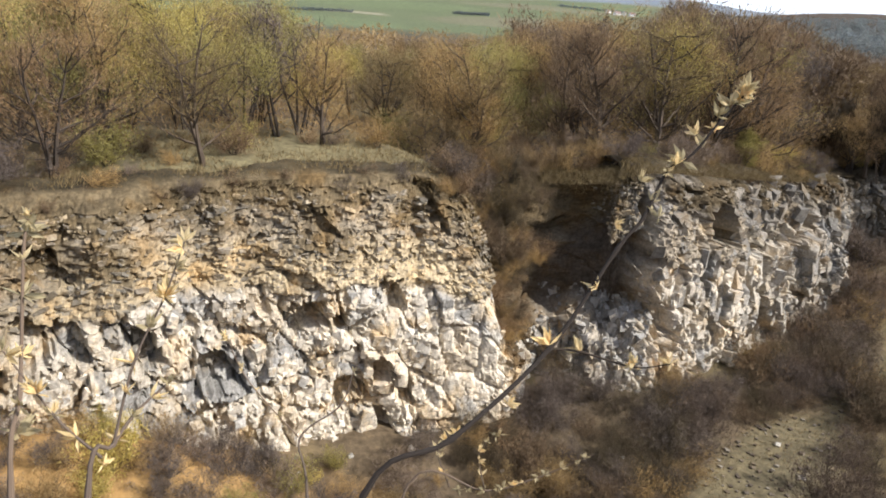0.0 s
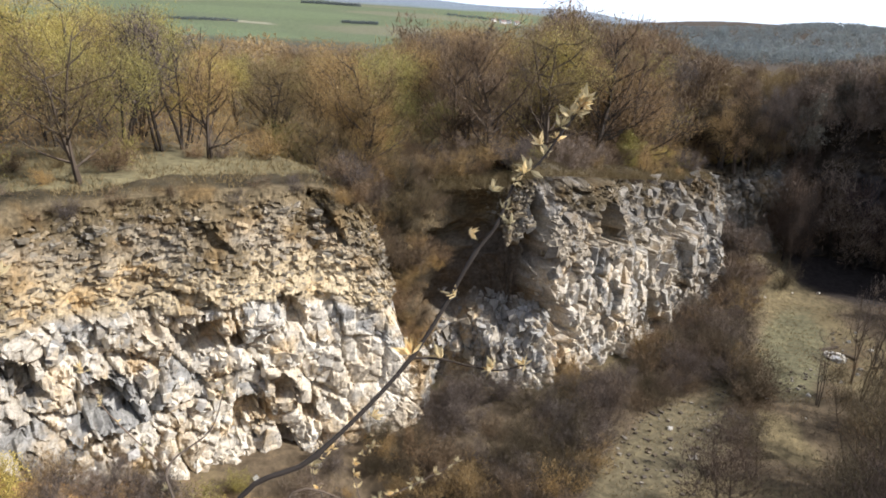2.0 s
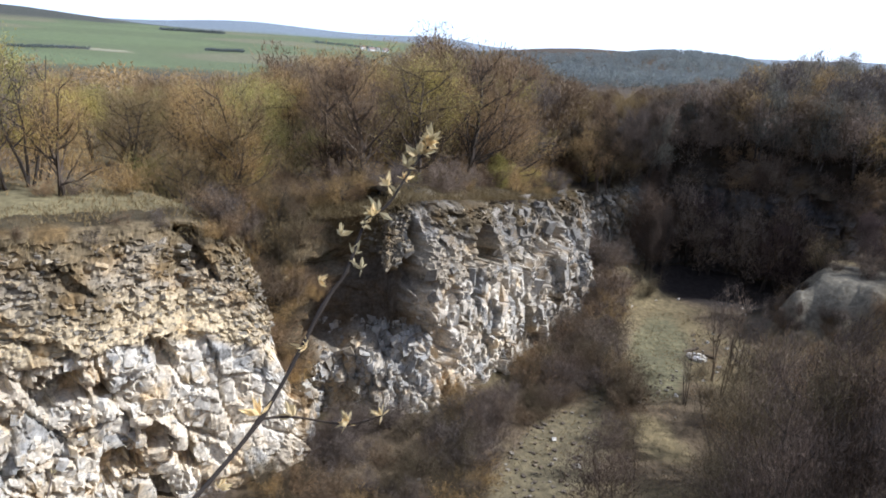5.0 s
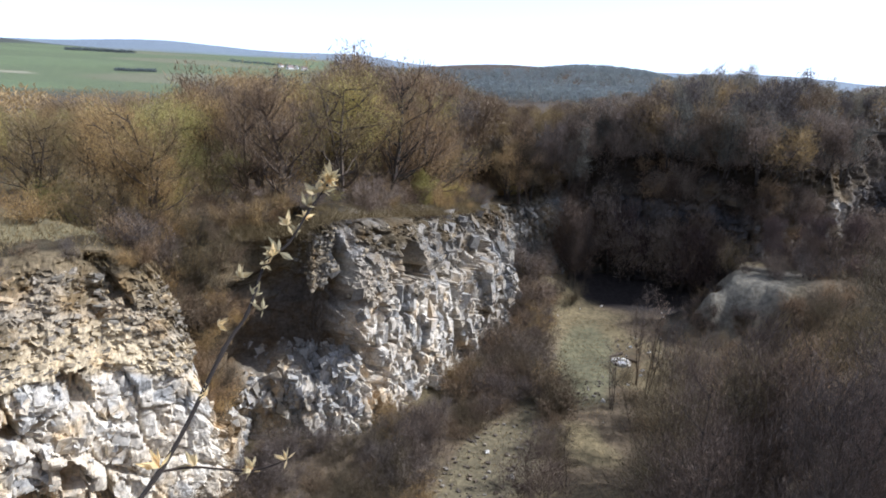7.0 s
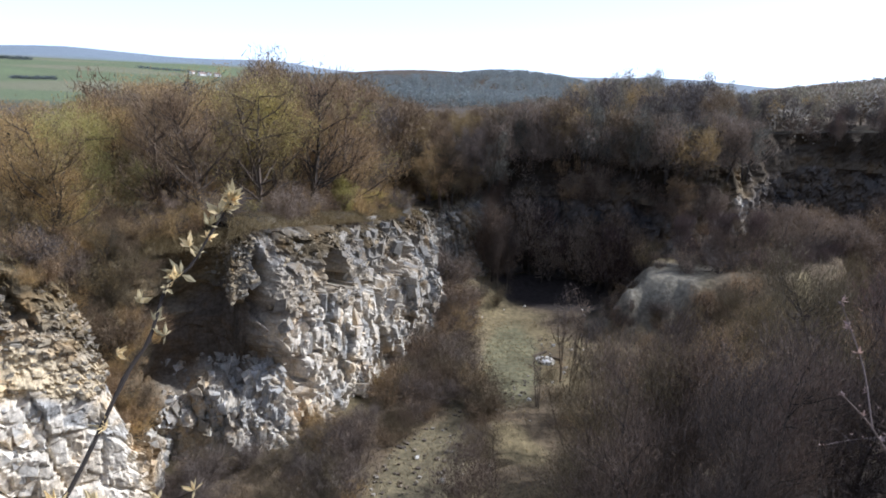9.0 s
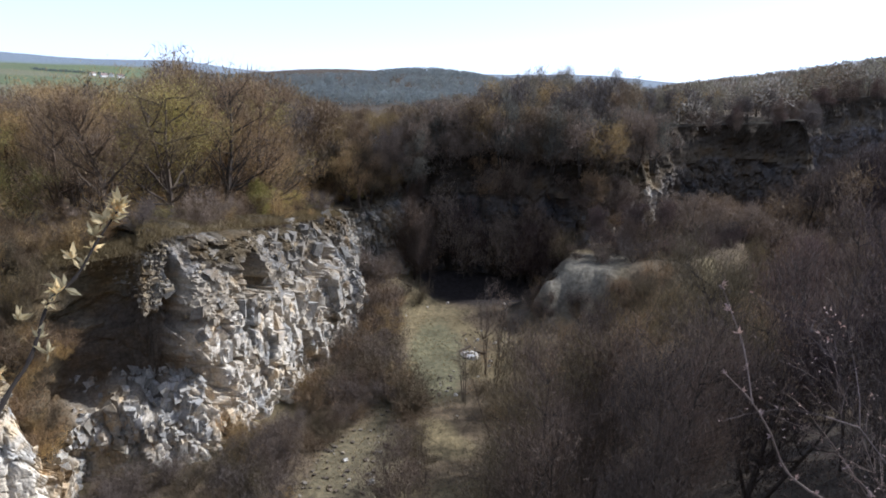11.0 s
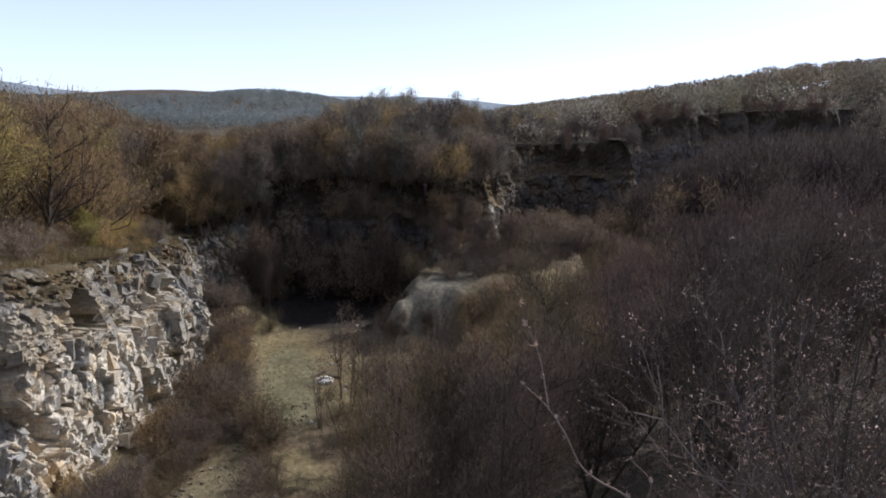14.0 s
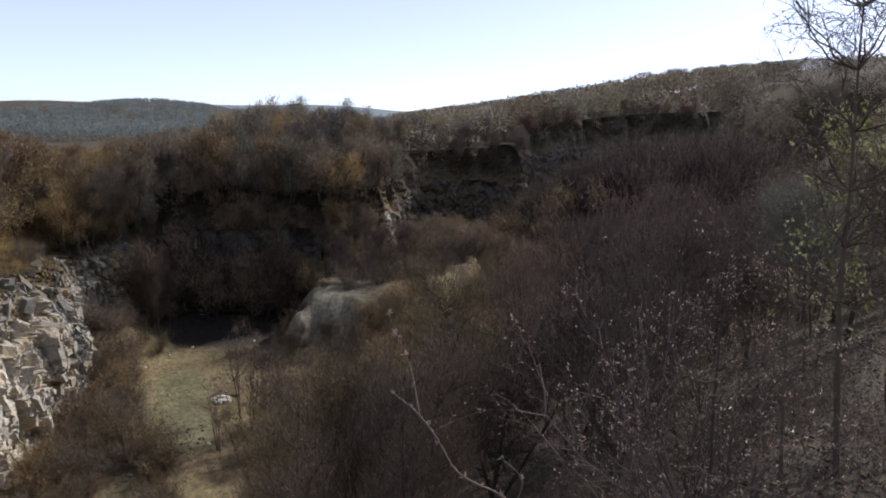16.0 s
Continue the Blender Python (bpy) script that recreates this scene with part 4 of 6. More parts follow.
# brush closing the ground between the faces and the dry patch
spots, r = scatter(150, (3, 46), (27, 60), 1.0, 26, lambda x, y: -9.5 < behind(x, y) < -0.8 and not glade(x, y) and oval(x, y, *GREEN_STRIP) > 1.08 and oval(x, y, *DRY_PATCH) > 1.0 and oval(x, y, 47, 51.5, 9.5, 7.5, -40) > 1)
joined_bushes("scrub", "dense bare brush at the quarry's foot",
              [(weighted(r, grey=4, olive=4, russet=2, ochre=1), x, y, height(x, y), r.uniform(0.9, 2.1)) for x, y in spots])
# bushes hanging on the earthy slope of the recess
r = random.Random(17)
for k in range(46):
    x, y = r.uniform(0.8, 6.6), r.uniform(31.6, 40.0)
    if behind(x, y) > 1.3:
        rim_z = float(along(np.array([x]), np.array([y]), FACE)[1][0])
        plant("bush", weighted(r, ochre=3, olive=2, russet=4), x, y, r.uniform(0.9, 2.0), "on the recess slope", z=rim_z - 0.9 * max(0.0, 2.8 - behind(x, y)))
made = 0
while made < 18:
    x, y = r.uniform(4.0, 6.6), r.uniform(31.4, 36.2)
    b = behind(x, y)
    if 0.15 < b < 1.6:
        rim_z = float(along(np.array([x]), np.array([y]), FACE)[1][0])
        plant("bush", weighted(r, olive=3, russet=3, ochre=2), x, y, r.uniform(0.7, 1.4), "on the recess slope", z=rim_z * float(np.interp(b, [0, 0.35, 0.75, 1.7], [0.3, 0.62, 0.7, 0.9])))
        made += 1
for k in range(12):
    plant("bush", weighted(r, ochre=2, grey=3, russet=3), 7.0 + 0.65 * k + r.uniform(-0.3, 0.3), 41.6 - 0.12 * k + r.uniform(-0.6, 0.6), r.uniform(0.7, 1.6), "on the recess brow", z=12.7)
# trees and bushes closing the gap beside the outcrop
r = random.Random(23)
for k in range(15):
    x, y = polar(30.6 + 0.42 * k + r.uniform(-0.2, 0.2), r.uniform(66, 73) if k < 12 else r.uniform(70, 74))
    if behind(x, y) > 1:
        plant("tree", weighted(r, ochre=4, russet=4, olive=1), x, y, r.uniform(6.0, 8.2) - 0.12 * k, "above the small outcrop", z=max(height(x, y), 9.0))
for k in range(16):
    x, y = polar(31.6 + 0.19 * k + r.uniform(-0.2, 0.2), r.uniform(58, 64))
    if behind(x, y) < -0.5:
        plant("bush", weighted(r, ochre=2, grey=4, russet=2), x, y, r.uniform(1.6, 3.2), "below the small outcrop")
for k in range(14):
    x, y = polar(8.0 + 0.33 * k + r.uniform(-0.2, 0.2), r.uniform(40.2, 41.4) if k > 2 else 39.6)
    plant("bush", weighted(r, ochre=3, grey=3, russet=2), x, y, r.uniform(0.6, 1.3), "on the recess brow", z=12.35)
# dark trees leaning out over the shaded wall and standing in its shade
rows = []
for k in range(420):
    x, y = polar(r.uniform(36, 56), r.uniform(60, 84))
    b = behind(x, y)
    if -0.5 < b < 4.5:
        rows.append((weighted(r, grey=3, russet=2, ochre=1, pale=3), x, y, r.uniform(3.5, 7.5)))
    elif -2.6 < b < -0.5 and 41 < x < 55 and y > 47:
        rows.append((weighted(r, brown=4, plum=2, grey=3), x, y, r.uniform(6, 10)))
joined_trees("shade_woods", "bare trees in the shade of the quarry wall", rows, True)
rows = []
for k in range(400):
    x, y = polar(r.uniform(36.5, 56), r.uniform(60, 78))
    if -0.4 < behind(x, y) < 0.9 and len(rows) < 45:
        rows.append((weighted(r, grey=3, russet=2, brown=4), x, y, r.uniform(3.5, 6.0)))
joined_trees("shade_woods", "bare scrub clinging to the shaded wall", rows, True, 6.0)
rows = []
for k in range(400):
    x, y = polar(r.uniform(58, 80), r.uniform(98, 185))
    if -0.8 < behind(x, y) < 5:
        rows.append((weighted(r, brown=5, plum=3, grey=2), x, y, r.uniform(3.5, 6.5)))
joined_trees("rim_woods", "bare trees along the rim of the eastern wall", rows, True)
# budding trees standing above the west end of the shaded wall
made = 0
while made < 16:
    x, y = polar(32.0 + r.uniform(0, 6.0), r.uniform(64, 77))
    if behind(x, y) > 0.7:
        base = float(along(np.array([x]), np.array([y]), FACE)[1][0]) - 0.6
        top = EYE + math.hypot(x, y) * math.tan(radians(-3.6 + r.uniform(-1.6, 0.4)))
        plant("tree", weighted(r, grey=3, olive=3, russet=3, ochre=2), x, y, max(4.0, min(top - base, 9.0)), "above the small outcrop", z=base, widen=0.9)
        made += 1
# slim dark trees between the outcrop and the shaded wall
for az, d, tall in ((36.9, 67, 9.5), (37.5, 66.5, 9.0), (38.2, 67.5, 8.0)):
    x, y = polar(az, d)
    plant("tree", "brown", x, y, tall, "beside the shaded wall", widen=0.55)
# single crowns standing up against the sky
for az, d, top in ((41.6, 82, 0.2), (43.4, 84, 0.9), (44.8, 80, 1.2), (46.4, 86, 1.3), (48.0, 82, 1.1), (50.2, 86, 0.9), (52.5, 84, 0.7), (19.6, 60, 0.8), (21.8, 62, 0.9), (23.4, 66, 0.7)):
    x, y = polar(az, d)
    plant("tree", "bare", x, y, EYE + d * math.tan(radians(top)) - height(x, y), "against the sky", widen=0.75)
# thin trunks rising before the green strip
for az, d, tall in ((43.6, 49, 8.2), (44.4, 47, 8.6), (45.6, 46, 7.0), (47.5, 45, 8.0), (41.8, 44, 5.5), (49.5, 43, 7.5), (52, 46, 8.0)):
    x, y = polar(az, d)
    plant("tree", "bare", x, y, tall, "beside the green strip", widen=0.6)
# single trees that stand out
for tone, az, d, tall in (("yellow_green", 7.3, 44.5, 5.0), ("yellow_green", 5.9, 44.0, 4.2), ("bare", -12.6, 37.5, 7.6), ("bare", -11.2, 38.5, 7.8), ("bare", -15.5, 38.5, 7.5),
                          ("bare", 12.6, 46, 7.6), ("bare", 15.8, 47, 7.4), ("ochre", -1.5, 39.5, 6.4), ("ochre", 0.8, 40.5, 6.6), ("yellow_green", -3.4, 40, 5.6), ("ochre", 3.2, 39.5, 5.2), ("green", 24.2, 50, 3.2), ("yellow_green", 16.4, 62, 10.2), ("yellow_green", -14, 44, 8.4),
                          ("ochre", -25, 37, 8.3), ("yellow_green", -20, 40, 8.6), ("ochre", -29, 37, 8.0)):
    x, y = polar(az, d)
    plant("tree", tone, x, y, tall, "standing out on the rim")


# ---- things too many to count ----
def slivers(p, d, long, wide, gen):
    """Thin pointed blades at the points p along d."""
    d = d / np.linalg.norm(d, axis=1)[:, None]
    side = np.cross(d, gen.normal(0, 1, p.shape))
    side /= np.linalg.norm(side, axis=1)[:, None]
    return np.stack([p - side * wide[:, None] / 2, p + side * wide[:, None] / 2, p + d * long[:, None]], 1).reshape(-1, 3)


def stuff(name, label, category, v, mat, cover=None):
    return tagged(new(name, mesh_from(name, v, np.arange(len(v)).reshape(-1, 3), mat, cover)), label, category, kind="stuff")


def spread(count, az, d, gen, power=2.0):
    a = np.radians(gen.uniform(az[0], az[1], count))
    q = (gen.uniform(d[0] ** power, d[1] ** power, count)) ** (1 / power)
    return q * np.sin(a), q * np.cos(a)


gen = np.random.default_rng(11)
# rough grass on the brow and the plateau
x, y = spread(150000, (-44, 40), (28, 66), gen)
z, s, c = land(x, y)
keep = (s > 1.9) & (s < 10) & (fbm(x * 0.4, y * 0.4, 0, 3, 51) > -0.45)
x, y, z, s = x[keep], y[keep], z[keep], s[keep]
rim_z = along(x, y, FACE)[1]
z = np.where(s < 6.2, np.maximum(z, rim_z + 0.12 - 0.9 * np.clip(2.9 - s, 0, 1)), z)
n = len(x)
stuff("grass", "dry brown grass and herbs along the quarry rim", "grass",
      slivers(np.stack([x, y, z - 0.03], -1), gen.normal(0, 0.5, (n, 3)) + [0, 0, 1.0], gen.uniform(0.12, 0.4, n), gen.uniform(0.02, 0.05, n), gen), TWIGS["dry_grass"])
# shaggy grass hanging over the edge of the middle face
x, y = spread(190000, (9, 36), (34, 62), gen)
z, s, c = land(x, y)
keep = (s > 1.6) & (s < 6.5) & ((s < 3.8) | (gen.uniform(0, 1, len(x)) < 0.4))
x, y, s = x[keep], y[keep], s[keep]
z = along(x, y, FACE)[1] + 0.12 - 0.3 * np.clip(2.9 - s, 0, 1)
n = len(x)
stuff("grass", "brown grass and herbs hanging over the middle face", "grass",
      slivers(np.stack([x, y, z - 0.03], -1), gen.normal(0, 0.5, (n, 3)) + [0, -0.2, 0.7], gen.uniform(0.15, 0.5, n), gen.uniform(0.015, 0.035, n), gen), TWIGS["dry_grass"])
# grass on the quarry floor
x, y = spread(60000, (12, 52), (26, 62), gen)
z, s, c = land(x, y)
keep = (s < -0.5) & ((bump(x, y, *GREEN_STRIP) < 1.1) | (bump(x, y, *DRY_PATCH) < 1.1) | (gen.uniform(0, 1, len(x)) < 0.2)) & (fbm(x * 0.5, y * 0.5, 0, 3, 53) > -0.3)
x, y, z = x[keep], y[keep], z[keep]
n = len(x)
stuff("grass", "short pale grass on the quarry floor", "grass",
      slivers(np.stack([x, y, z - 0.02], -1), gen.normal(0, 0.6, (n, 3)) + [0, 0, 1.0], gen.uniform(0.06, 0.22, n), gen.uniform(0.02, 0.05, n), gen), TWIGS["dry_grass"])


def thicket(name, label, count, az, d, accept, tall, wide, tone, seed, clump=0.25, gap=-0.2):
    """Tangled undergrowth: countless bare shoots."""
    g = np.random.default_rng(seed)
    x, y = spread(count, az, d, g)
    z, s, c = land(x, y)
    keep = accept(x, y, z, s) & (fbm(x * clump, y * clump, 0, 3, seed) > gap)
    x, y, z = x[keep], y[keep], z[keep]
    n = len(x)
    f = (0.5 + 0.5 * fbm(x * clump, y * clump, 0, 3, seed)).clip(0.15, 1)
    up = g.uniform(0, 1, n) ** 1.3 * tall * f
    stuff(name, label, "undergrowth",
          slivers(np.stack([x, y, z + up], -1), g.normal(0, 0.55, (n, 3)) + [0, 0, 0.7], g.uniform(0.2, 0.6, n) * np.clip(np.hypot(x, y) / 45, 0.3, 1), np.hypot(x, y) / 60 * g.uniform(*wide, n), g), TWIGS[tone])


thicket("undergrowth", "tangled russet undergrowth between the plateau trees", 45000, (-44, 40), (38, 95), lambda x, y, z, s: (s > 6.5) & ~(bump(x, y, -4.0, 33.6, 6.0, 2.3, 20) < 1.1), 3.2, (0.03, 0.06), "russet", 61)
thicket("undergrowth", "tangled ochre undergrowth between the plateau trees", 75000, (-44, 30), (36, 80), lambda x, y, z, s: (s > 6.5) & ~(bump(x, y, -4.0, 33.6, 6.0, 2.3, 20) < 1.1), 2.8, (0.03, 0.06), "ochre", 62)
thicket("undergrowth", "bare brown undergrowth filling the quarry woods", 165000, (56, 100), (13, 85),
        lambda x, y, z, s: (s < -1.5) & (bump(x, y, *GREEN_STRIP) > 1.0) & (bump(x, y, *DRY_PATCH) > 1.0) & (bump(x, y, 50, 40.8, 5.5, 4.5, -8) > 1) & (bump(x, y, 47, 51.5, 9.5, 7.5, -40) > 1), 2.4, (0.014, 0.03), "brown", 63)
thicket("undergrowth", "bare russet undergrowth in the lower quarry woods", 45000, (33, 60), (15, 85),
        lambda x, y, z, s: (s < -1.5) & (bump(x, y, *GREEN_STRIP) > 1.0) & (bump(x, y, *DRY_PATCH) > 1.0) & (bump(x, y, 50, 40.8, 5.5, 4.5, -8) > 1) & (bump(x, y, 47, 51.5, 9.5, 7.5, -40) > 1), 2.6, (0.014, 0.03), "russet", 68, 0.3, 0.05)
thicket("undergrowth", "bare olive undergrowth in the lower quarry woods", 50000, (33, 60), (15, 85),
        lambda x, y, z, s: (s < -1.5) & (bump(x, y, *GREEN_STRIP) > 1.0) & (bump(x, y, *DRY_PATCH) > 1.0) & (bump(x, y, 50, 40.8, 5.5, 4.5, -8) > 1) & (bump(x, y, 47, 51.5, 9.5, 7.5, -40) > 1), 2.6, (0.014, 0.03), "olive", 69, 0.3, 0.05)
thicket("undergrowth", "tangled grey-brown brush along the foot of the quarry faces", 60000, (2, 50), (29, 62), lambda x, y, z, s: (s > -8) & (s < -0.4) & (bump(x, y, *GREEN_STRIP) > 1.05) & (bump(x, y, *DRY_PATCH) > 1.0) & (bump(x, y, 47, 51.5, 9.5, 7.5, -40) > 1), 2.4, (0.016, 0.032), "grey", 66, 0.4, 0.0)
thicket("undergrowth", "tangled olive brush along the foot of the quarry faces", 40000, (2, 50), (29, 62), lambda x, y, z, s: (s > -8) & (s < -0.4) & (bump(x, y, *GREEN_STRIP) > 1.05) & (bump(x, y, *DRY_PATCH) > 1.0) & (bump(x, y, 47, 51.5, 9.5, 7.5, -40) > 1), 2.4, (0.016, 0.032), "olive", 67, 0.4, 0.05)
thicket("undergrowth", "bare grey undergrowth above the shaded wall", 60000, (35, 75), (62, 130), lambda x, y, z, s: s > 1.5, 4.5, (0.05, 0.09), "grey", 64)


RIDGE = np.array([(-46, -0.5), (8, -1.5), (20, -0.2), (26, 0.0), (32, 0.35), (37.5, 0.95), (41, 0.6), (44, 0.0), (50, -0.3), (56, 0.1), (63, 1.2), (70, 2.4), (76, 3.75), (80, 4.0), (86, 4.4), (91, 4.7), (100, 5.0)])


def far_woods(name, label, count, az, d, accept, tall, per, tone, seed, power=2.0, coarse=1.0):
    """Distant trees, each a trunk and a loose crown of coarse sprays."""
    g = np.random.default_rng(seed)
    x, y = spread(count, az, d, g, power)
    z, s, c = land(x, y)
    room = EYE + np.hypot(x, y) * np.tan(np.radians(np.interp(np.degrees(np.arctan2(x, y)), RIDGE[:, 0], RIDGE[:, 1]))) - z
    keep = accept(x, y, z, s) & (room > tall[0] * 0.5)
    x, y, z, room = x[keep], y[keep], z[keep], room[keep]
    n = len(x)
    h = np.minimum(g.uniform(*tall, n), room * g.uniform(0.85, 1.08, n))
    q = g.normal(0, 1, (n, per, 3))
    q /= np.linalg.norm(q, axis=2)[..., None]
    q *= g.uniform(0.45, 1.0, (n, per, 1)) ** 0.5
    q[..., 2] = np.abs(q[..., 2]) * np.sign(g.uniform(-0.85, 1, (n, per)))
    p = np.stack([x, y, z + h * 0.56], -1)[:, None] + q * np.maximum(h, tall[0])[:, None, None] * np.array([0.36, 0.36, 0.0]) + q * h[:, None, None] * np.array([0, 0, 0.36])
    dirs = q + g.normal(0, 0.6, q.shape) + [0, 0, 0.4]
    size = np.repeat(h, per)
    v = slivers(p.reshape(-1, 3), dirs.reshape(-1, 3), size * g.uniform(0.05, 0.10, n * per), size * g.uniform(0.03, 0.055, n * per) * coarse, g)
    trunk = slivers(np.stack([x, y, z - 0.3], -1), g.normal(0, 0.06, (n, 3)) + [0, 0, 1], h * 0.7, h * 0.035, g)
    own = np.array([[1.0, 0.86, 0.7], [0.75, 0.68, 0.6], [1.15, 1.12, 0.85], [1.3, 1.22, 1.1], [0.9, 0.72, 0.55]])[g.integers(0, 5, n)] * g.uniform(0.7, 1.3, (n, 1))
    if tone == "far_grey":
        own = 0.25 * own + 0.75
    stuff(name, label, "woods", np.concatenate([v, trunk]), TWIGS[tone], np.concatenate([np.repeat(own, per * 3, 0), np.repeat(own * 0.4, 3, 0)]))


def out_of_pit(x, y, z, s):
    return (s > 3) | ((np.hypot(x, y) > 108) & (np.degrees(np.arctan2(x, y)) > 80))


far_woods("far_woods", "bare woods climbing the eastern hillside", 1500, (56, 106), (96, 440), out_of_pit, (9, 14), 230, "hill", 71, 2.0, 0.75)
far_woods("far_woods", "lower bare woods on the eastern hillside", 700, (57, 106), (84, 240), out_of_pit, (7, 11), 230, "hill", 72, 2.0, 0.65)
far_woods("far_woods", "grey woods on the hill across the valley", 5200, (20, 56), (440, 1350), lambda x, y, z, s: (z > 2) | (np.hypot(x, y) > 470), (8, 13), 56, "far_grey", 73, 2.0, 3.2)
far_woods("far_woods", "russet woods in the valley behind the plateau", 500, (8, 60), (95, 300), lambda x, y, z, s: (s > 5) & (np.abs(np.degrees(np.arctan2(x, y)) - 35) > 8), (5, 8), 110, "russet", 74, 2.0, 0.7)
far_woods("far_woods", "ochre thickets between plateau and fields", 300, (-45, 12), (72, 200), lambda x, y, z, s: s > 5, (4, 6), 110, "ochre", 75, 2.0, 0.7)


def hedge(az0, az1, d, tall, count, seed):
    """A far hedge across the fields."""
    g = np.random.default_rng(seed)
    a = np.radians(np.linspace(az0, az1, count)) + g.normal(0, 0.0004, count)
    q = d * g.normal(1, 0.004, count)
    x, y = q * np.sin(a), q * np.cos(a)
    z = land(x, y)[0]
    p = np.repeat(np.stack([x, y, z + tall * 0.4], -1), 24, 0) + g.normal(0, 1, (count * 24, 3)) * [d * 0.0015, d * 0.0015, tall * 0.25]
    n = len(p)
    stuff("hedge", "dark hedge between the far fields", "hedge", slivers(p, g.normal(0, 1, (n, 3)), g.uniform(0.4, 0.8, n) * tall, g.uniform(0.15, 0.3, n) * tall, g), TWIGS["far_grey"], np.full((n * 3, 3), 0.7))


hedge(0.9, 3.6, 880, 3.2, 60, 81)
hedge(-2.2, 2.2, 1750, 7.0, 70, 82)
hedge(-13.0, -7.0, 720, 2.6, 80, 83)
hedge(9.0, 14.0, 1500, 5.0, 50, 84)


# ---- stones on the faces and the floor ----
def broken_blocks(name, label, pts, out, pick, size, tones, gen, parent, tint, sunk):
    """Countless blocks set into a face, joined."""
    n = len(pick)
    p, o = pts[pick[:, 0], pick[:, 1]], out[pick[:, 1]]
    o = np.c_[o, np.zeros(n)]
    t = np.c_[-o[:, 1], o[:, 0], np.zeros(n)]
    a, b, c = gen.normal(0, 0.3, (3, n))
    up = np.array([0, 0, 1.0])
    e1 = t + a[:, None] * o + b[:, None] * up
    e1 /= np.linalg.norm(e1, axis=1)[:, None]
    e2 = o + c[:, None] * up
    e2 -= e1 * np.sum(e1 * e2, 1)[:, None]
    e2 /= np.linalg.norm(e2, axis=1)[:, None]
    e3 = np.cross(e1, e2)
    cube = np.array([[(1 if k >> q & 1 else -1) for q in range(3)] for k in range(8)], float)
    v = cube[None] * gen.uniform(0.4, 1.0, (n, 8, 3)) * size[:, None, :]
    v = v[..., :1] * e1[:, None] + v[..., 1:2] * e2[:, None] + v[..., 2:] * e3[:, None]
    v = v + (p - o * size[:, 1:2] * gen.uniform(*sunk, (n, 1)))[:, None]
    f = np.array([(0, 2, 3, 1), (4, 5, 7, 6), (0, 1, 5, 4), (2, 6, 7, 3), (0, 4, 6, 2), (1, 3, 7, 5)])
    faces = (np.arange(n) * 8)[:, None, None] + f[None]
    col = np.array(tones)[gen.integers(0, len(tones), n)] * gen.uniform(0.75, 1.15, (n, 1)) * tint
    ob = part(name, mesh_from(name, v.reshape(-1, 3), faces.reshape(-1, 4), ROCK, np.repeat(col, 8, 0)), parent, label)
    tagged(ob, kind="stuff")


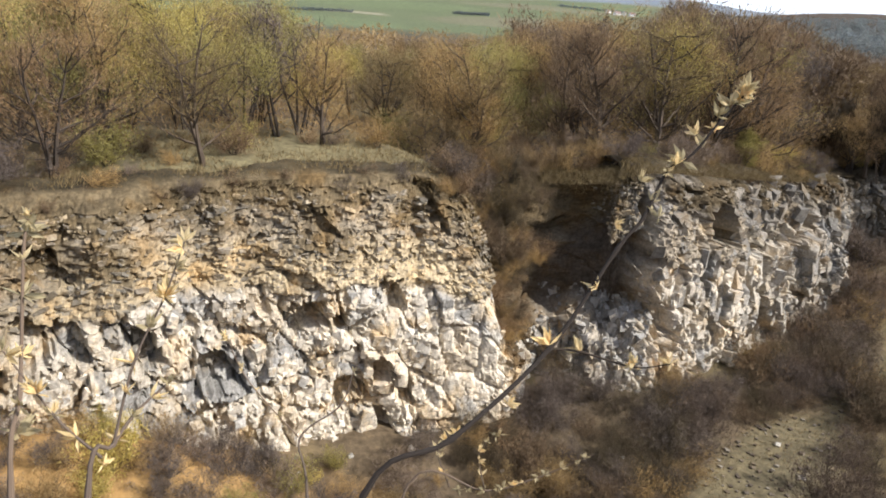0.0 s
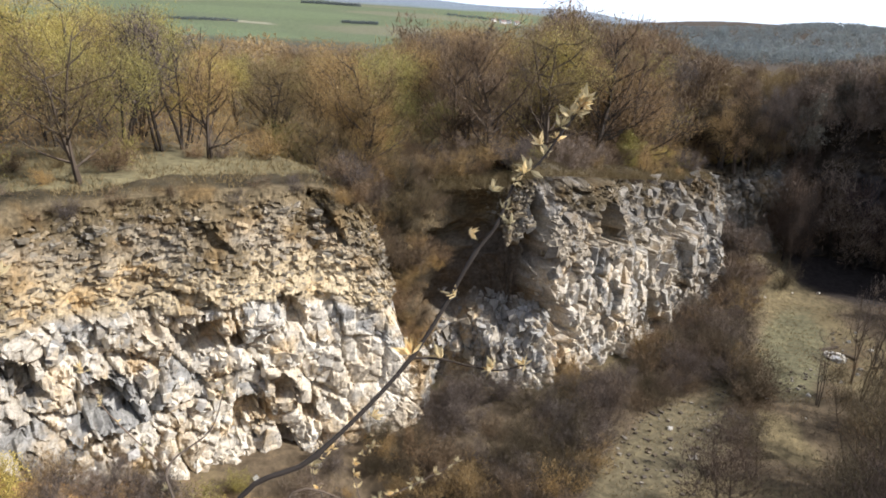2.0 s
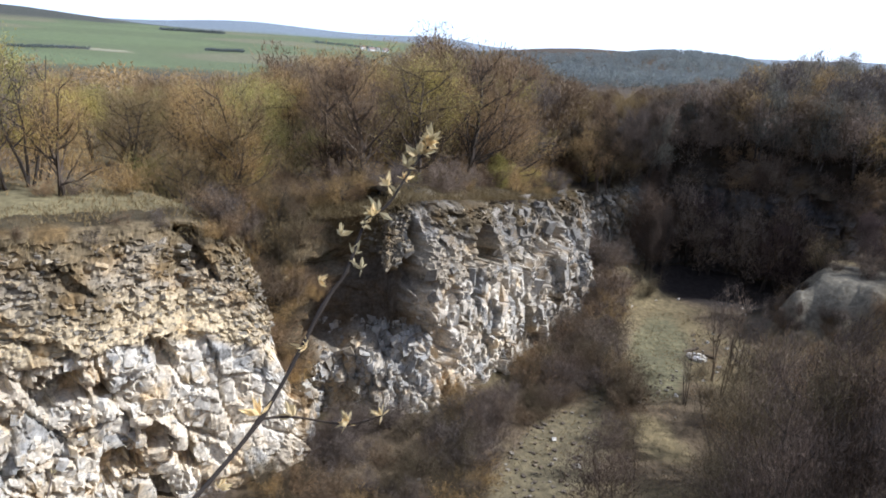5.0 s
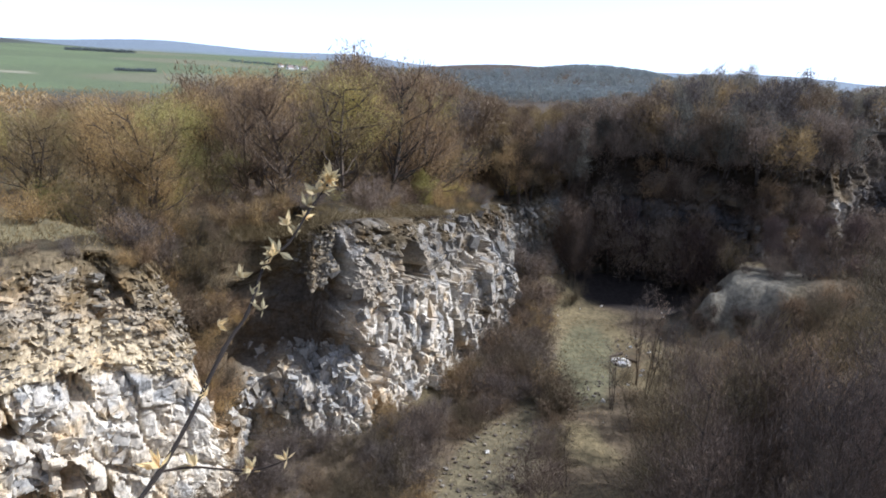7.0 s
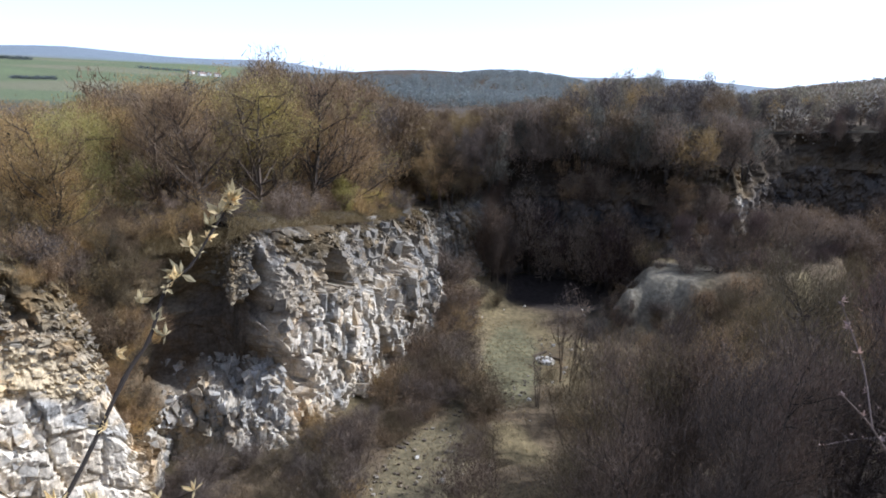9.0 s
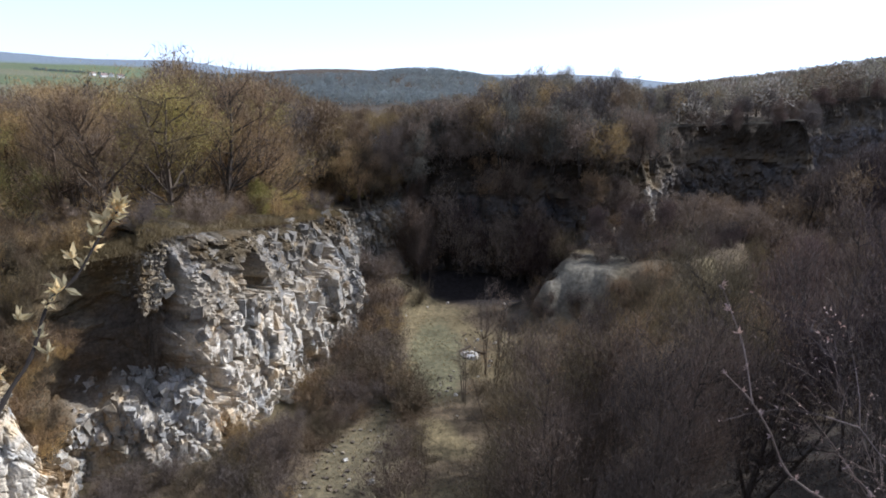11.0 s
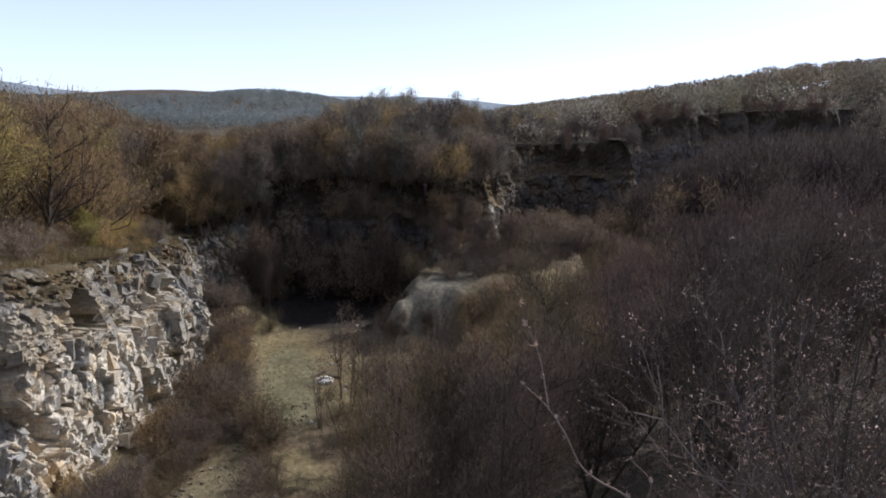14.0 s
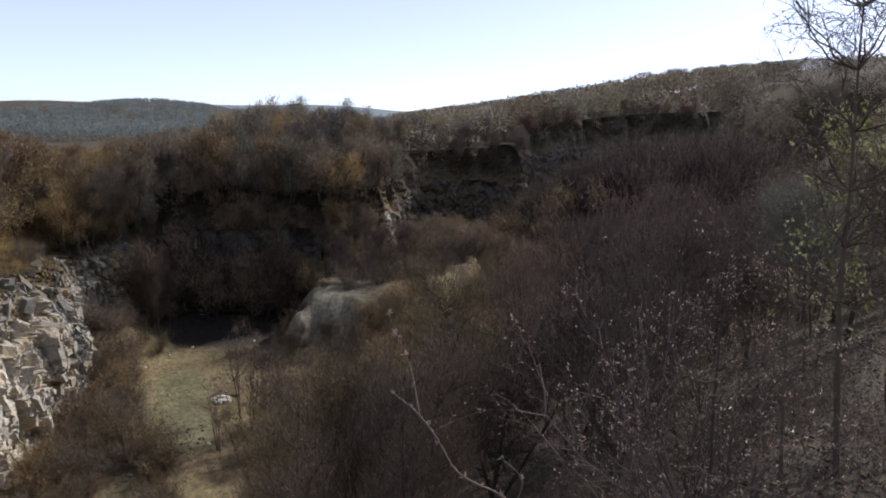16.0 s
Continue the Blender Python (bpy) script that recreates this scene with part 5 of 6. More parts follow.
def lay_rocks():
    g, r = np.random.default_rng(19), random.Random(9)
    ob, pts, out, upper = north_face
    rows, cols = upper.shape
    x, z = pts[..., 0], pts[..., 2]
    busy = fbm(x * 0.35, z * 0.4, 3.0, 3, 91)
    earth = (hollow(x, z) > 0.3) | ((x > 4.4) & (x < 6.8) & (z > 5))
    for px, pz, rx, rz, _ in POCKETS:
        earth |= (np.abs(x - px) < 1.15 * rx) & (np.abs(z - pz) < 1.15 * rz)
    slab = (x > 0.5) & (x < 4.8)
    i, j = g.integers(int(rows * 0.1), rows - 2, 26000), g.integers(0, cols, 26000)
    low = (upper[i, j] < 0.5) & (busy[i, j] > -0.35) & ~earth[i, j] & ~(slab[i, j] & (g.uniform(0, 1, len(i)) < 0.93))
    low &= (x[i, j] < 11) | (g.uniform(0, 1, len(i)) < 0.6)
    pick = np.stack([i, j], -1)[low][:2200]
    n = len(pick)
    f = 0.12 + 0.30 * g.uniform(0, 1, n) ** 2.0
    # tint repeats the shade painted beside the hollow, and the darker east end
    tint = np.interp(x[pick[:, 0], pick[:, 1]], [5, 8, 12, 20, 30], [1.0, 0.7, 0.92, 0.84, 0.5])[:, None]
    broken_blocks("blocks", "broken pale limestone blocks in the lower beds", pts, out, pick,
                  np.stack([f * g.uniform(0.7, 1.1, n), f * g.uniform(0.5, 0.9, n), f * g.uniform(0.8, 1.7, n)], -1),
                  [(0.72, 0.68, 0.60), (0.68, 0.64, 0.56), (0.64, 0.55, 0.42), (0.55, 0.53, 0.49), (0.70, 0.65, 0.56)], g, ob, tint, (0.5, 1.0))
    # larger blocks standing out of the middle face
    bulk = (x[i, j] > 10.5) & (x[i, j] < 32) & ~earth[i, j] & (z[i, j] < 11)
    pick = np.stack([i, j], -1)[bulk][:1300]
    n = len(pick)
    f = 0.12 + 0.5 * g.uniform(0, 1, n) ** 3.0
    tall = z[pick[:, 0], pick[:, 1]]
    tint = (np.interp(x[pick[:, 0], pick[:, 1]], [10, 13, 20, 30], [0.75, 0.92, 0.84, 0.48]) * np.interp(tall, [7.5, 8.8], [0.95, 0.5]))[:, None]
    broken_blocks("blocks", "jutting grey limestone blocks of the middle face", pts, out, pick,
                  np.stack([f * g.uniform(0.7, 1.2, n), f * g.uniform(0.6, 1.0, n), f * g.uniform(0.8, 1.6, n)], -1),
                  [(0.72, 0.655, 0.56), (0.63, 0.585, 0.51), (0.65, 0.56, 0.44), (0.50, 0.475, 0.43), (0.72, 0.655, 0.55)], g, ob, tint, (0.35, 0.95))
    # ledge blocks, their shade painted in as darker greys
    ledge = (x[i, j] > 6.3) & (x[i, j] < 12.4) & (z[i, j] > 1.0) & (z[i, j] < 5.9)
    pick = np.stack([i, j], -1)[ledge][:420]
    n = len(pick)
    f = 0.12 + 0.26 * g.uniform(0, 1, n) ** 2
    broken_blocks("blocks", "grey blocks on the ledge below the hollow", pts, out, pick,
                  np.stack([f * g.uniform(0.7, 1.1, n), f * g.uniform(0.6, 1.0, n), f * g.uniform(1.0, 1.8, n)], -1),
                  [(0.44, 0.42, 0.39), (0.38, 0.365, 0.34), (0.47, 0.44, 0.39), (0.33, 0.32, 0.3)], g, ob, np.ones((n, 1)), (0.45, 0.95))
    high = (upper[i, j] > 0.5) & ~earth[i, j] & (z[i, j] < 0.95 * np.interp(x[i, j], FACE[2:23, 0], FACE[2:23, 2]))
    high &= (x[i, j] < 12) | (g.uniform(0, 1, len(i)) < 0.4)
    pick = np.stack([i, j], -1)[high][:5200]
    n = len(pick)
    f = 0.06 + 0.13 * g.uniform(0, 1, n) ** 2
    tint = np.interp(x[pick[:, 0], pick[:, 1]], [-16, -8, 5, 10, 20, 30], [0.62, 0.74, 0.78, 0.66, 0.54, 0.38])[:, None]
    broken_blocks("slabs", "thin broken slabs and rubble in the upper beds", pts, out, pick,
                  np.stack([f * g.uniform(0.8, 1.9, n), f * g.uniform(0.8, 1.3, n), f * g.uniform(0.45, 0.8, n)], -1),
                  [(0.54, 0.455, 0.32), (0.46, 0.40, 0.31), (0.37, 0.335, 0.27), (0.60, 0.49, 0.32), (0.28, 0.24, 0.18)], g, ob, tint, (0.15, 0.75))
    made = 0
    while made < 280:
        i, j = r.randrange(int(rows * 0.12), int(rows * 0.66)), r.randrange(int(cols * 0.08), int(cols * 0.75))
        if earth[i, j] or slab[i, j] or upper[i, j] > 0.5:
            continue
        px, py, pz = pts[i, j]
        f = r.uniform(0.12, 0.26)
        rock = part("rock", ROCKS[r.randrange(len(ROCKS))], ob)
        o = out[j]
        turn = Euler((r.uniform(-0.35, 0.35), r.uniform(-0.35, 0.35), math.atan2(o[1], o[0]) + 1.57 + r.uniform(-0.4, 0.4))).to_matrix().to_4x4()
        rock.matrix_basis = Matrix.Translation((px - o[0] * f * 0.62, py - o[1] * f * 0.62, pz)) @ turn @ Matrix.Diagonal((f * r.uniform(0.7, 1.0), f * 0.7, f * r.uniform(0.8, 1.5), 1))
        made += 1
    spots, q = scatter(40, (-30, 46), (26, 66), 0.8, 12, lambda x, y: -14 < behind(x, y) < -0.5 and oval(x, y, *GREEN_STRIP) > 0.9)
    for x, y in spots:
        f = q.uniform(0.06, 0.18)
        rock = tagged(new("boulder", ROCKS[q.randrange(len(ROCKS))]), "fallen pale limestone boulder on the quarry floor", "boulder", "boulders on the floor")
        rock.matrix_basis = pose(x, y, height(x, y) + f * 0.3, q.uniform(0, 40), q.uniform(0, 40), q.uniform(0, 360)) @ Matrix.Diagonal((f, f, f * 0.7, 1))


def loose_stones(count, seed):
    """Clods and stones strewn over the dry patch and the strip's edge."""
    q, v, f, cover, n = random.Random(seed), [], [], [], 0
    while len(v) < count:
        x, y = polar(q.uniform(22, 44), q.uniform(30, 58))
        if min(oval(x, y, *DRY_PATCH), abs(oval(x, y, 34.5, 44.0, 11, 4, 50) - 0.95) + 0.85) < 1.0 and behind(x, y) < -1:
            own, tri = arrays(ROCKS[q.randrange(10)])
            g, a = q.uniform(0.04, 0.13), q.uniform(0, 6.3)
            c, d = math.cos(a) * g, math.sin(a) * g
            v.append(np.stack([own[:, 0] * c - own[:, 1] * d + x, own[:, 0] * d + own[:, 1] * c + y, own[:, 2] * g * 0.7 + height(x, y) + 0.02], -1))
            f.append(tri + n)
            cover.append(np.tile(np.array(q.choice([(0.11, 0.09, 0.07), (0.17, 0.145, 0.115), (0.3, 0.27, 0.22)])), (len(own), 1)))
            n += len(own)
    tagged(new("loose_stones", mesh_from("loose_stones", np.concatenate(v), np.concatenate(f), ROCK, np.concatenate(cover))),
           "clods and small stones strewn over dry grass", "stones", kind="stuff")


lay_rocks()
loose_stones(280, 37)


# ---- the fire place on the quarry floor ----
def fire_place():
    x, y = polar(42.1, 53.0)
    z = height(x, y)
    ring = tagged(new("fire_ring"), "ring of pale stones round white ash on grass", "fire ring")
    ring.matrix_basis = pose(x, y, z)
    r = random.Random(3)
    for k in range(10):
        a, f = k * 0.628, r.uniform(0.14, 0.2)
        stone = part("stone", ROCKS[k], ring)
        stone.matrix_basis = pose(0.62 * math.cos(a), 0.62 * math.sin(a), 0.08, 0, 0, math.degrees(a)) @ Matrix.Diagonal((f, f, f, 1))
    bm = bmesh.new()
    bmesh.ops.create_cone(bm, cap_ends=True, segments=14, radius1=0.5, radius2=0.2, depth=0.16, matrix=Matrix.Translation((0, 0, 0.05)))
    for v in bm.verts:
        v.co += Vector((r.uniform(-0.04, 0.04), r.uniform(-0.04, 0.04), r.uniform(-0.02, 0.02)))
    me = bpy.data.meshes.new("ash")
    bm.to_mesh(me)
    bm.free()
    m, nodes, links, bsdf = material("ash", 1.0)
    speck = noise_node(nodes, links, 9.0)
    links.new(ramp_node(nodes, links, speck.outputs["Fac"], [(0.3, (0.16, 0.15, 0.15)), (0.6, (0.62, 0.61, 0.6))]).outputs["Color"], bsdf.inputs["Base Color"])
    me.materials.append(m)
    part("ash", me, ring, "heap of white ash")
    for k, (dx, dy, turn, n) in enumerate(((0.4, 1.3, 20, 1.9), (1.2, 0.2, 105, 1.3))):
        p = Plant(300 + k)
        p.limb((-n / 2, 0, 0), (1, 0, 0), n, 0.13, 6, 0.03, 0, 0.8)
        log = tagged(new("log", p.wood_mesh("log", BARK, 9)), "weathered dark log lying beside the fire ring", "log", "logs by the fire")
        log.matrix_basis = pose(x + dx, y + dy, height(x + dx, y + dy) + 0.1, 0, 0, turn)


fire_place()


# ---- far farm houses ----
def house(az, d, turn, w, deep, tall):
    x, y = polar(az, d)
    ob = tagged(new("farm_house"), "small white farm house with a reddish roof among fields", "house", "far farm houses")
    ob.matrix_basis = pose(x, y, height(x, y) - 0.3, 0, 0, turn)
    m, nodes, links, bsdf = material("limewash", 0.9)
    links.new(ramp_node(nodes, links, noise_node(nodes, links, 0.8).outputs["Fac"], [(0.3, (0.66, 0.64, 0.6)), (0.7, (0.82, 0.8, 0.77))]).outputs["Color"], bsdf.inputs["Base Color"])
    t, nodes, links, bsdf = material("roof_tiles", 0.9)
    links.new(ramp_node(nodes, links, noise_node(nodes, links, 2.0).outputs["Fac"], [(0.3, (0.2, 0.15, 0.13)), (0.7, (0.3, 0.23, 0.2))]).outputs["Color"], bsdf.inputs["Base Color"])
    a, b, g = w / 2, deep / 2, deep * 0.42
    v = [(-a, -b, 0), (a, -b, 0), (a, b, 0), (-a, b, 0), (-a, -b, tall), (a, -b, tall), (a, b, tall), (-a, b, tall), (-a, 0, tall + g), (a, 0, tall + g)]
    me = bpy.data.meshes.new("wall")
    me.from_pydata(v, [], [(0, 1, 5, 4), (1, 2, 6, 9, 5), (2, 3, 7, 6), (3, 0, 4, 8, 7)])
    me.materials.append(m)
    part("wall", me, ob)
    o = 0.5
    me = bpy.data.meshes.new("roof")
    top = [(-a - o, -b - o, tall - 0.3), (a + o, -b - o, tall - 0.3), (a + o, 0, tall + g + 0.15), (-a - o, 0, tall + g + 0.15), (a + o, b + o, tall - 0.3), (-a - o, b + o, tall - 0.3)]
    me.from_pydata(top + [(p[0], p[1], p[2] - 0.25) for p in top], [], [(0, 1, 2, 3), (3, 2, 4, 5), (6, 9, 8, 7), (9, 11, 10, 8), (0, 6, 7, 1), (5, 4, 10, 11), (0, 3, 9, 6), (3, 5, 11, 9), (1, 7, 8, 2), (2, 8, 10, 4)])
    me.materials.append(t)
    part("roof", me, ob)


for row in ((13.4, 1300, 20, 11, 7, 4), (13.9, 1330, 70, 9, 7, 4), (12.7, 1360, 40, 9, 6, 3.5), (14.5, 1290, 10, 10, 7, 4)):
    house(*row)


# ---- near branches round the lookout ----
def rounded(points, steps=6):
    """A smooth line through the points."""
    p = [np.array(q, float) for q in points]
    p = [2 * p[0] - p[1]] + p + [2 * p[-1] - p[-2]]
    line = []
    for a, b, c, d in zip(p, p[1:], p[2:], p[3:]):
        for k in range(steps):
            t = k / steps
            line.append(0.5 * (2 * b + (c - a) * t + (2 * a - 5 * b + 4 * c - d) * t * t + (3 * b - a - 3 * c + d) * t ** 3))
    return line + [p[-2]]


def twig_mesh(name, points, thick, thin, mat, sides=7):
    """A thin shoot, one unbroken tapering tube with slight knots at its buds."""
    line = np.array(rounded(points))
    n = len(line) - 1
    way = np.gradient(line, axis=0)
    way /= np.linalg.norm(way, axis=1)[:, None]
    side = np.cross(way[0], (0.3, 0.9, 0.2))
    verts = []
    for k in range(n + 1):
        side = side - way[k] * (side @ way[k])
        side /= np.linalg.norm(side)
        across = np.cross(way[k], side)
        radius = (thick + (thin - thick) * k / n) * (1.3 if k % 6 == 0 and 0 < k < n else 0.96 if k % 3 else 1.0)
        for a in range(sides):
            q = 2 * math.pi * a / sides
            verts.append(line[k] + radius * (math.cos(q) * side + math.sin(q) * across))
    return mesh_from(name, verts, grid_faces(n + 1, sides, True), mat)


def bud_mesh(seed, size, count, tone="buds"):
    """A cluster of pointed, folded young leaves."""
    r = np.random.default_rng(seed)
    v, f = [np.zeros(3)], []
    for _ in range(count):
        d = r.normal(0, 0.7, 3) + [0, 0, 0.8]
        d /= np.linalg.norm(d)
        side = np.cross(d, r.normal(0, 1, 3))
        side /= np.linalg.norm(side)
        up = np.cross(side, d)
        n = size * r.uniform(0.6, 1.3)
        b = len(v) - 1
        v += [d * n * 0.45 + side * n * 0.17 + up * n * 0.08, d * n * 0.5 - up * n * 0.03, d * n * 0.45 - side * n * 0.17 + up * n * 0.08, d * n + up * n * 0.1]
        f += [(0, b + 1, b + 2), (0, b + 2, b + 3), (b + 1, b + 4, b + 2), (b + 2, b + 4, b + 3)]
    return mesh_from("bud", np.array(v), np.array(f), TWIGS[tone])


BUDS = [bud_mesh(400 + k, 0.032, 9) for k in range(5)]
TIGHT_BUDS = [bud_mesh(410 + k, 0.026, 6, "pink_buds") for k in range(5)]


def budding_branch(label, root, stem, sides, thick, mat, buds, size=1.0, group="branches beside the lookout", kinds=BUDS):
    ob = tagged(new("budding_branch"), label, "branch", group)
    base = Vector((root[0], root[1], height(*root)))
    ob.location = base
    local = [tuple(Vector(q) - base) for q in stem]
    middle = tuple((Vector((0, 0, -0.05)) + Vector(local[0])) / 2 + Vector((0.03, -0.04, 0.02)))
    part("stem", twig_mesh("stem", [(0, 0, -0.05), middle] + local, thick, thick * 0.3, mat), ob)
    r = random.Random(len(stem) + int(1000 * abs(root[0])))
    buds = [(q, ob) for q in buds]
    for line in sides:
        twig = part("side_twig", twig_mesh("side_twig", [tuple(Vector(q) - base) for q in line], thick * 0.45, thick * 0.2, mat), ob)
        buds += [(line[-1], twig), (line[-2], twig)]
    for q, holder in buds:
        bud = part("bud", kinds[r.randrange(5)], holder)
        f = size * r.uniform(0.7, 1.3)
        bud.matrix_basis = pose(*(Vector(q) - base), r.uniform(-60, 60), r.uniform(-60, 60), r.uniform(0, 360)) @ Matrix.Diagonal((f, f, f, 1))
    return ob


def along_line(points, count, first=0.25):
    line = rounded(points, 8)
    return [tuple(line[int(len(line) * (first + (0.99 - first) * k / max(1, count - 1))) - 1]) for k in range(count)]


MAIN = [(-0.13, 1.38, 20.25), (0.08, 1.46, 20.37), (0.33, 1.64, 20.54), (0.51, 1.78, 20.78), (0.58, 1.82, 20.86), (0.64, 1.87, 20.98), (0.71, 1.89, 21.03), (0.77, 1.91, 21.11), (0.84, 1.94, 21.19)]
MAIN_SIDE = [(0.33, 1.64, 20.54), (0.41, 1.63, 20.54), (0.54, 1.58, 20.53), (0.62, 1.55, 20.56)]
budding_branch("long dark hazel shoot with bursting yellow-green buds", (-0.5, 1.0), MAIN, [MAIN_SIDE], 0.0085, DARK_BARK,
               [(0.50, 1.81, 20.84), (0.62, 1.81, 20.87), (0.46, 1.74, 20.68), (0.22, 1.55, 20.42), (0.57, 1.86, 20.95), (0.71, 1.90, 21.08), (0.41, 1.63, 20.54),
                (0.77, 1.92, 21.13), (0.83, 1.94, 21.19), (0.84, 1.94, 21.2), (0.80, 1.93, 21.16), (0.66, 1.87, 21.0), (0.64, 1.87, 20.98), (0.74, 1.9, 21.06), (0.82, 1.93, 21.17), (0.68, 1.88, 21.01), (0.79, 1.92, 21.14), (0.83, 1.935, 21.18), (0.845, 1.94, 21.205), (0.81, 1.935, 21.165), (0.76, 1.91, 21.1), (0.33, 1.64, 20.55), (0.54, 1.58, 20.54), (0.60, 1.84, 20.9)], 1.15)
A = [(-0.64, 0.90, 20.62), (-0.67, 1.01, 20.74), (-0.70, 1.13, 20.95), (-0.69, 1.15, 21.01)]
budding_branch("brown upright shoot with opening leaf buds", (-0.62, 0.62), A, [], 0.006, SHOOT, along_line(A, 8), 0.85)
B = [(-0.52, 0.90, 20.62), (-0.50, 0.96, 20.68), (-0.48, 1.02, 20.71), (-0.44, 1.07, 20.74)]
B_SIDE = [[(-0.50, 0.96, 20.68), (-0.48, 1.02, 20.80), (-0.44, 1.07, 20.90), (-0.41, 1.10, 20.99)], [(-0.51, 0.94, 20.67), (-0.57, 0.95, 20.72), (-0.61, 0.96, 20.77), (-0.66, 0.97, 20.84)]]
budding_branch("brown forked shoot with opening leaf buds", (-0.55, 0.6), B, B_SIDE, 0.006, SHOOT, along_line(B, 5) + along_line(B_SIDE[0], 6) + along_line(B_SIDE[1], 4), 0.85)
C = [(-0.35, 1.82, 19.87), (-0.39, 1.92, 20.02), (-0.27, 2.00, 20.10), (-0.23, 2.07, 20.21)]
C_SIDE = [[(-0.39, 1.92, 20.02), (-0.51, 1.97, 20.12), (-0.59, 2.00, 20.21), (-0.65, 2.04, 20.32)]]
budding_branch("brown forked shoot low with small yellowish buds", (-0.4, 1.5), C, C_SIDE, 0.006, SHOOT, along_line(C, 4) + along_line(C_SIDE[0], 4), 0.6)
D = [(-0.03, 1.79, 19.96), (0.21, 1.78, 19.96), (0.35, 1.79, 20.00), (0.54, 1.81, 20.09)]
D_SIDE = [[(0.21, 1.78, 19.96), (0.19, 1.85, 20.05), (0.25, 1.88, 20.10)], [(0.10, 1.79, 19.96), (0.06, 1.88, 20.03), (0.12, 1.93, 20.06)]]
budding_branch("low brown shoot crowded with yellow buds", (-0.35, 1.45), D, D_SIDE, 0.005, SHOOT, along_line(D, 12) + along_line(D_SIDE[0], 5) + along_line(D_SIDE[1], 5), 0.75)
V = [(2.46, 0.46, 20.2), (2.40, 0.58, 20.37), (2.34, 0.66, 20.43), (2.29, 0.71, 20.49), (2.22, 0.74, 20.62), (2.18, 0.79, 20.71), (2.12, 0.85, 20.79)]
V_SIDE = [[(2.18, 0.78, 20.70), (2.25, 0.86, 20.82), (2.26, 0.92, 20.92), (2.26, 0.96, 20.99)], [(2.42, 0.55, 20.33), (2.41, 0.52, 20.45), (2.37, 0.58, 20.53)]]
budding_branch("bare pale shoot with tight whitish buds", (2.6, 0.3), V, V_SIDE, 0.0055, RED_SHOOT, along_line(V, 9, 0.1) + along_line(V_SIDE[0], 4), 0.7, kinds=TIGHT_BUDS)


def near_plant(name, label, category, wood, crown, x, y, turn=0):
    ob = tagged(new(name), label, category)
    ob.matrix_basis = pose(x, y, height(x, y), 0, 0, turn)
    part("trunk" if category == "tree" else "stem", wood, ob)
    part("crown", crown, ob)


def sapling(label, x, y, tall, lean, thick, limbs, seed, tone, buds):
    """A slim stem with limbs that fork twice into fine twigs."""
    p = Plant(seed)
    pts, dirs = p.limb((0, 0, -0.3), (lean[0], lean[1], 1), tall, thick, 10, 0.03, 0.0, 0.12)
    for k in range(limbs):
        j = int(10 * (0.42 + 0.58 * (k + 0.5) / limbs))
        a = k * 2.4 + p.r.uniform(-0.4, 0.4)
        lp, ld = p.limb(pts[j], (math.cos(a), math.sin(a), p.r.uniform(0.3, 0.9)), tall * p.r.uniform(0.10, 0.2), thick * 0.3, 7, 0.26, 0.03, 0.25, 1)
        for _ in range(11):
            i = p.r.integers(1, 8)
            tp, td = p.limb(lp[i], ld[i] + p.r.normal(0, 0.8, 3), tall * p.r.uniform(0.03, 0.085), thick * 0.095, 4, 0.28, 0.03, 0.5, 1)
            for _ in range(7):
                q = p.r.integers(1, 5)
                p.limb(tp[q], td[q] + p.r.normal(0, 0.7, 3), tall * p.r.uniform(0.012, 0.035), thick * 0.055, 2, 0.3, 0.03, 0.7, 1)
    near_plant("tree", label, "tree", p.wood_mesh("trunk", BARK, 5), p.crown_mesh("crown", TWIGS[tone], *buds), x, y)


p = Plant(501).bush(1.85, 1.5, 12, 11, 0.5, 6)
near_plant("bush", "bare bush with pinkish buds beside the lookout", "bush", p.wood_mesh("stem", RED_SHOOT, 4), p.crown_mesh("crown", TWIGS["pink_buds"], 1500, 0.012, (0.014, 0.03), (0.007, 0.014)), 5.05, 0.3)
p = Plant(502).bush(1.8, 1.3, 10, 10, 0.5, 6)
near_plant("bush", "low bare bush with brown buds on the slope", "bush", p.wood_mesh("stem", BARK, 4), p.crown_mesh("crown", TWIGS["litter"], 2200, 0.02, (0.02, 0.05), (0.008, 0.02)), 5.7, 0.45, 70)
p = Plant(508).bush(1.7, 1.1, 10, 10, 0.45, 6)
near_plant("bush", "bare brown bush with a few pale buds on the slope", "bush", p.wood_mesh("stem", RED_SHOOT, 4), p.crown_mesh("crown", TWIGS["pink_buds"], 450, 0.02, (0.012, 0.028), (0.007, 0.014)), 6.6, 1.25, 20)
sapling("slim dark tree with a net of fine bare twigs", 6.4, -0.52, 4.3, (0.0, 0.10), 0.03, 34, 517, "pink_buds", (1300, 0.01, (0.012, 0.03), (0.007, 0.014)))
sapling("thin dark sapling with tight buds on the slope", 5.35, -0.18, 2.0, (0.02, 0.08), 0.022, 7, 518, "pink_buds", (500, 0.01, (0.01, 0.03), (0.007, 0.014)))
sapling("thin bare sapling beside the bush on the slope", 5.5, 0.3, 2.2, (-0.03, 0.05), 0.018, 8, 519, "pink_buds", (600, 0.01, (0.01, 0.03), (0.007, 0.014)))
p = Plant(504).tree(4.4, 1.3, 2, 0.3, 26, 9, 0.35)
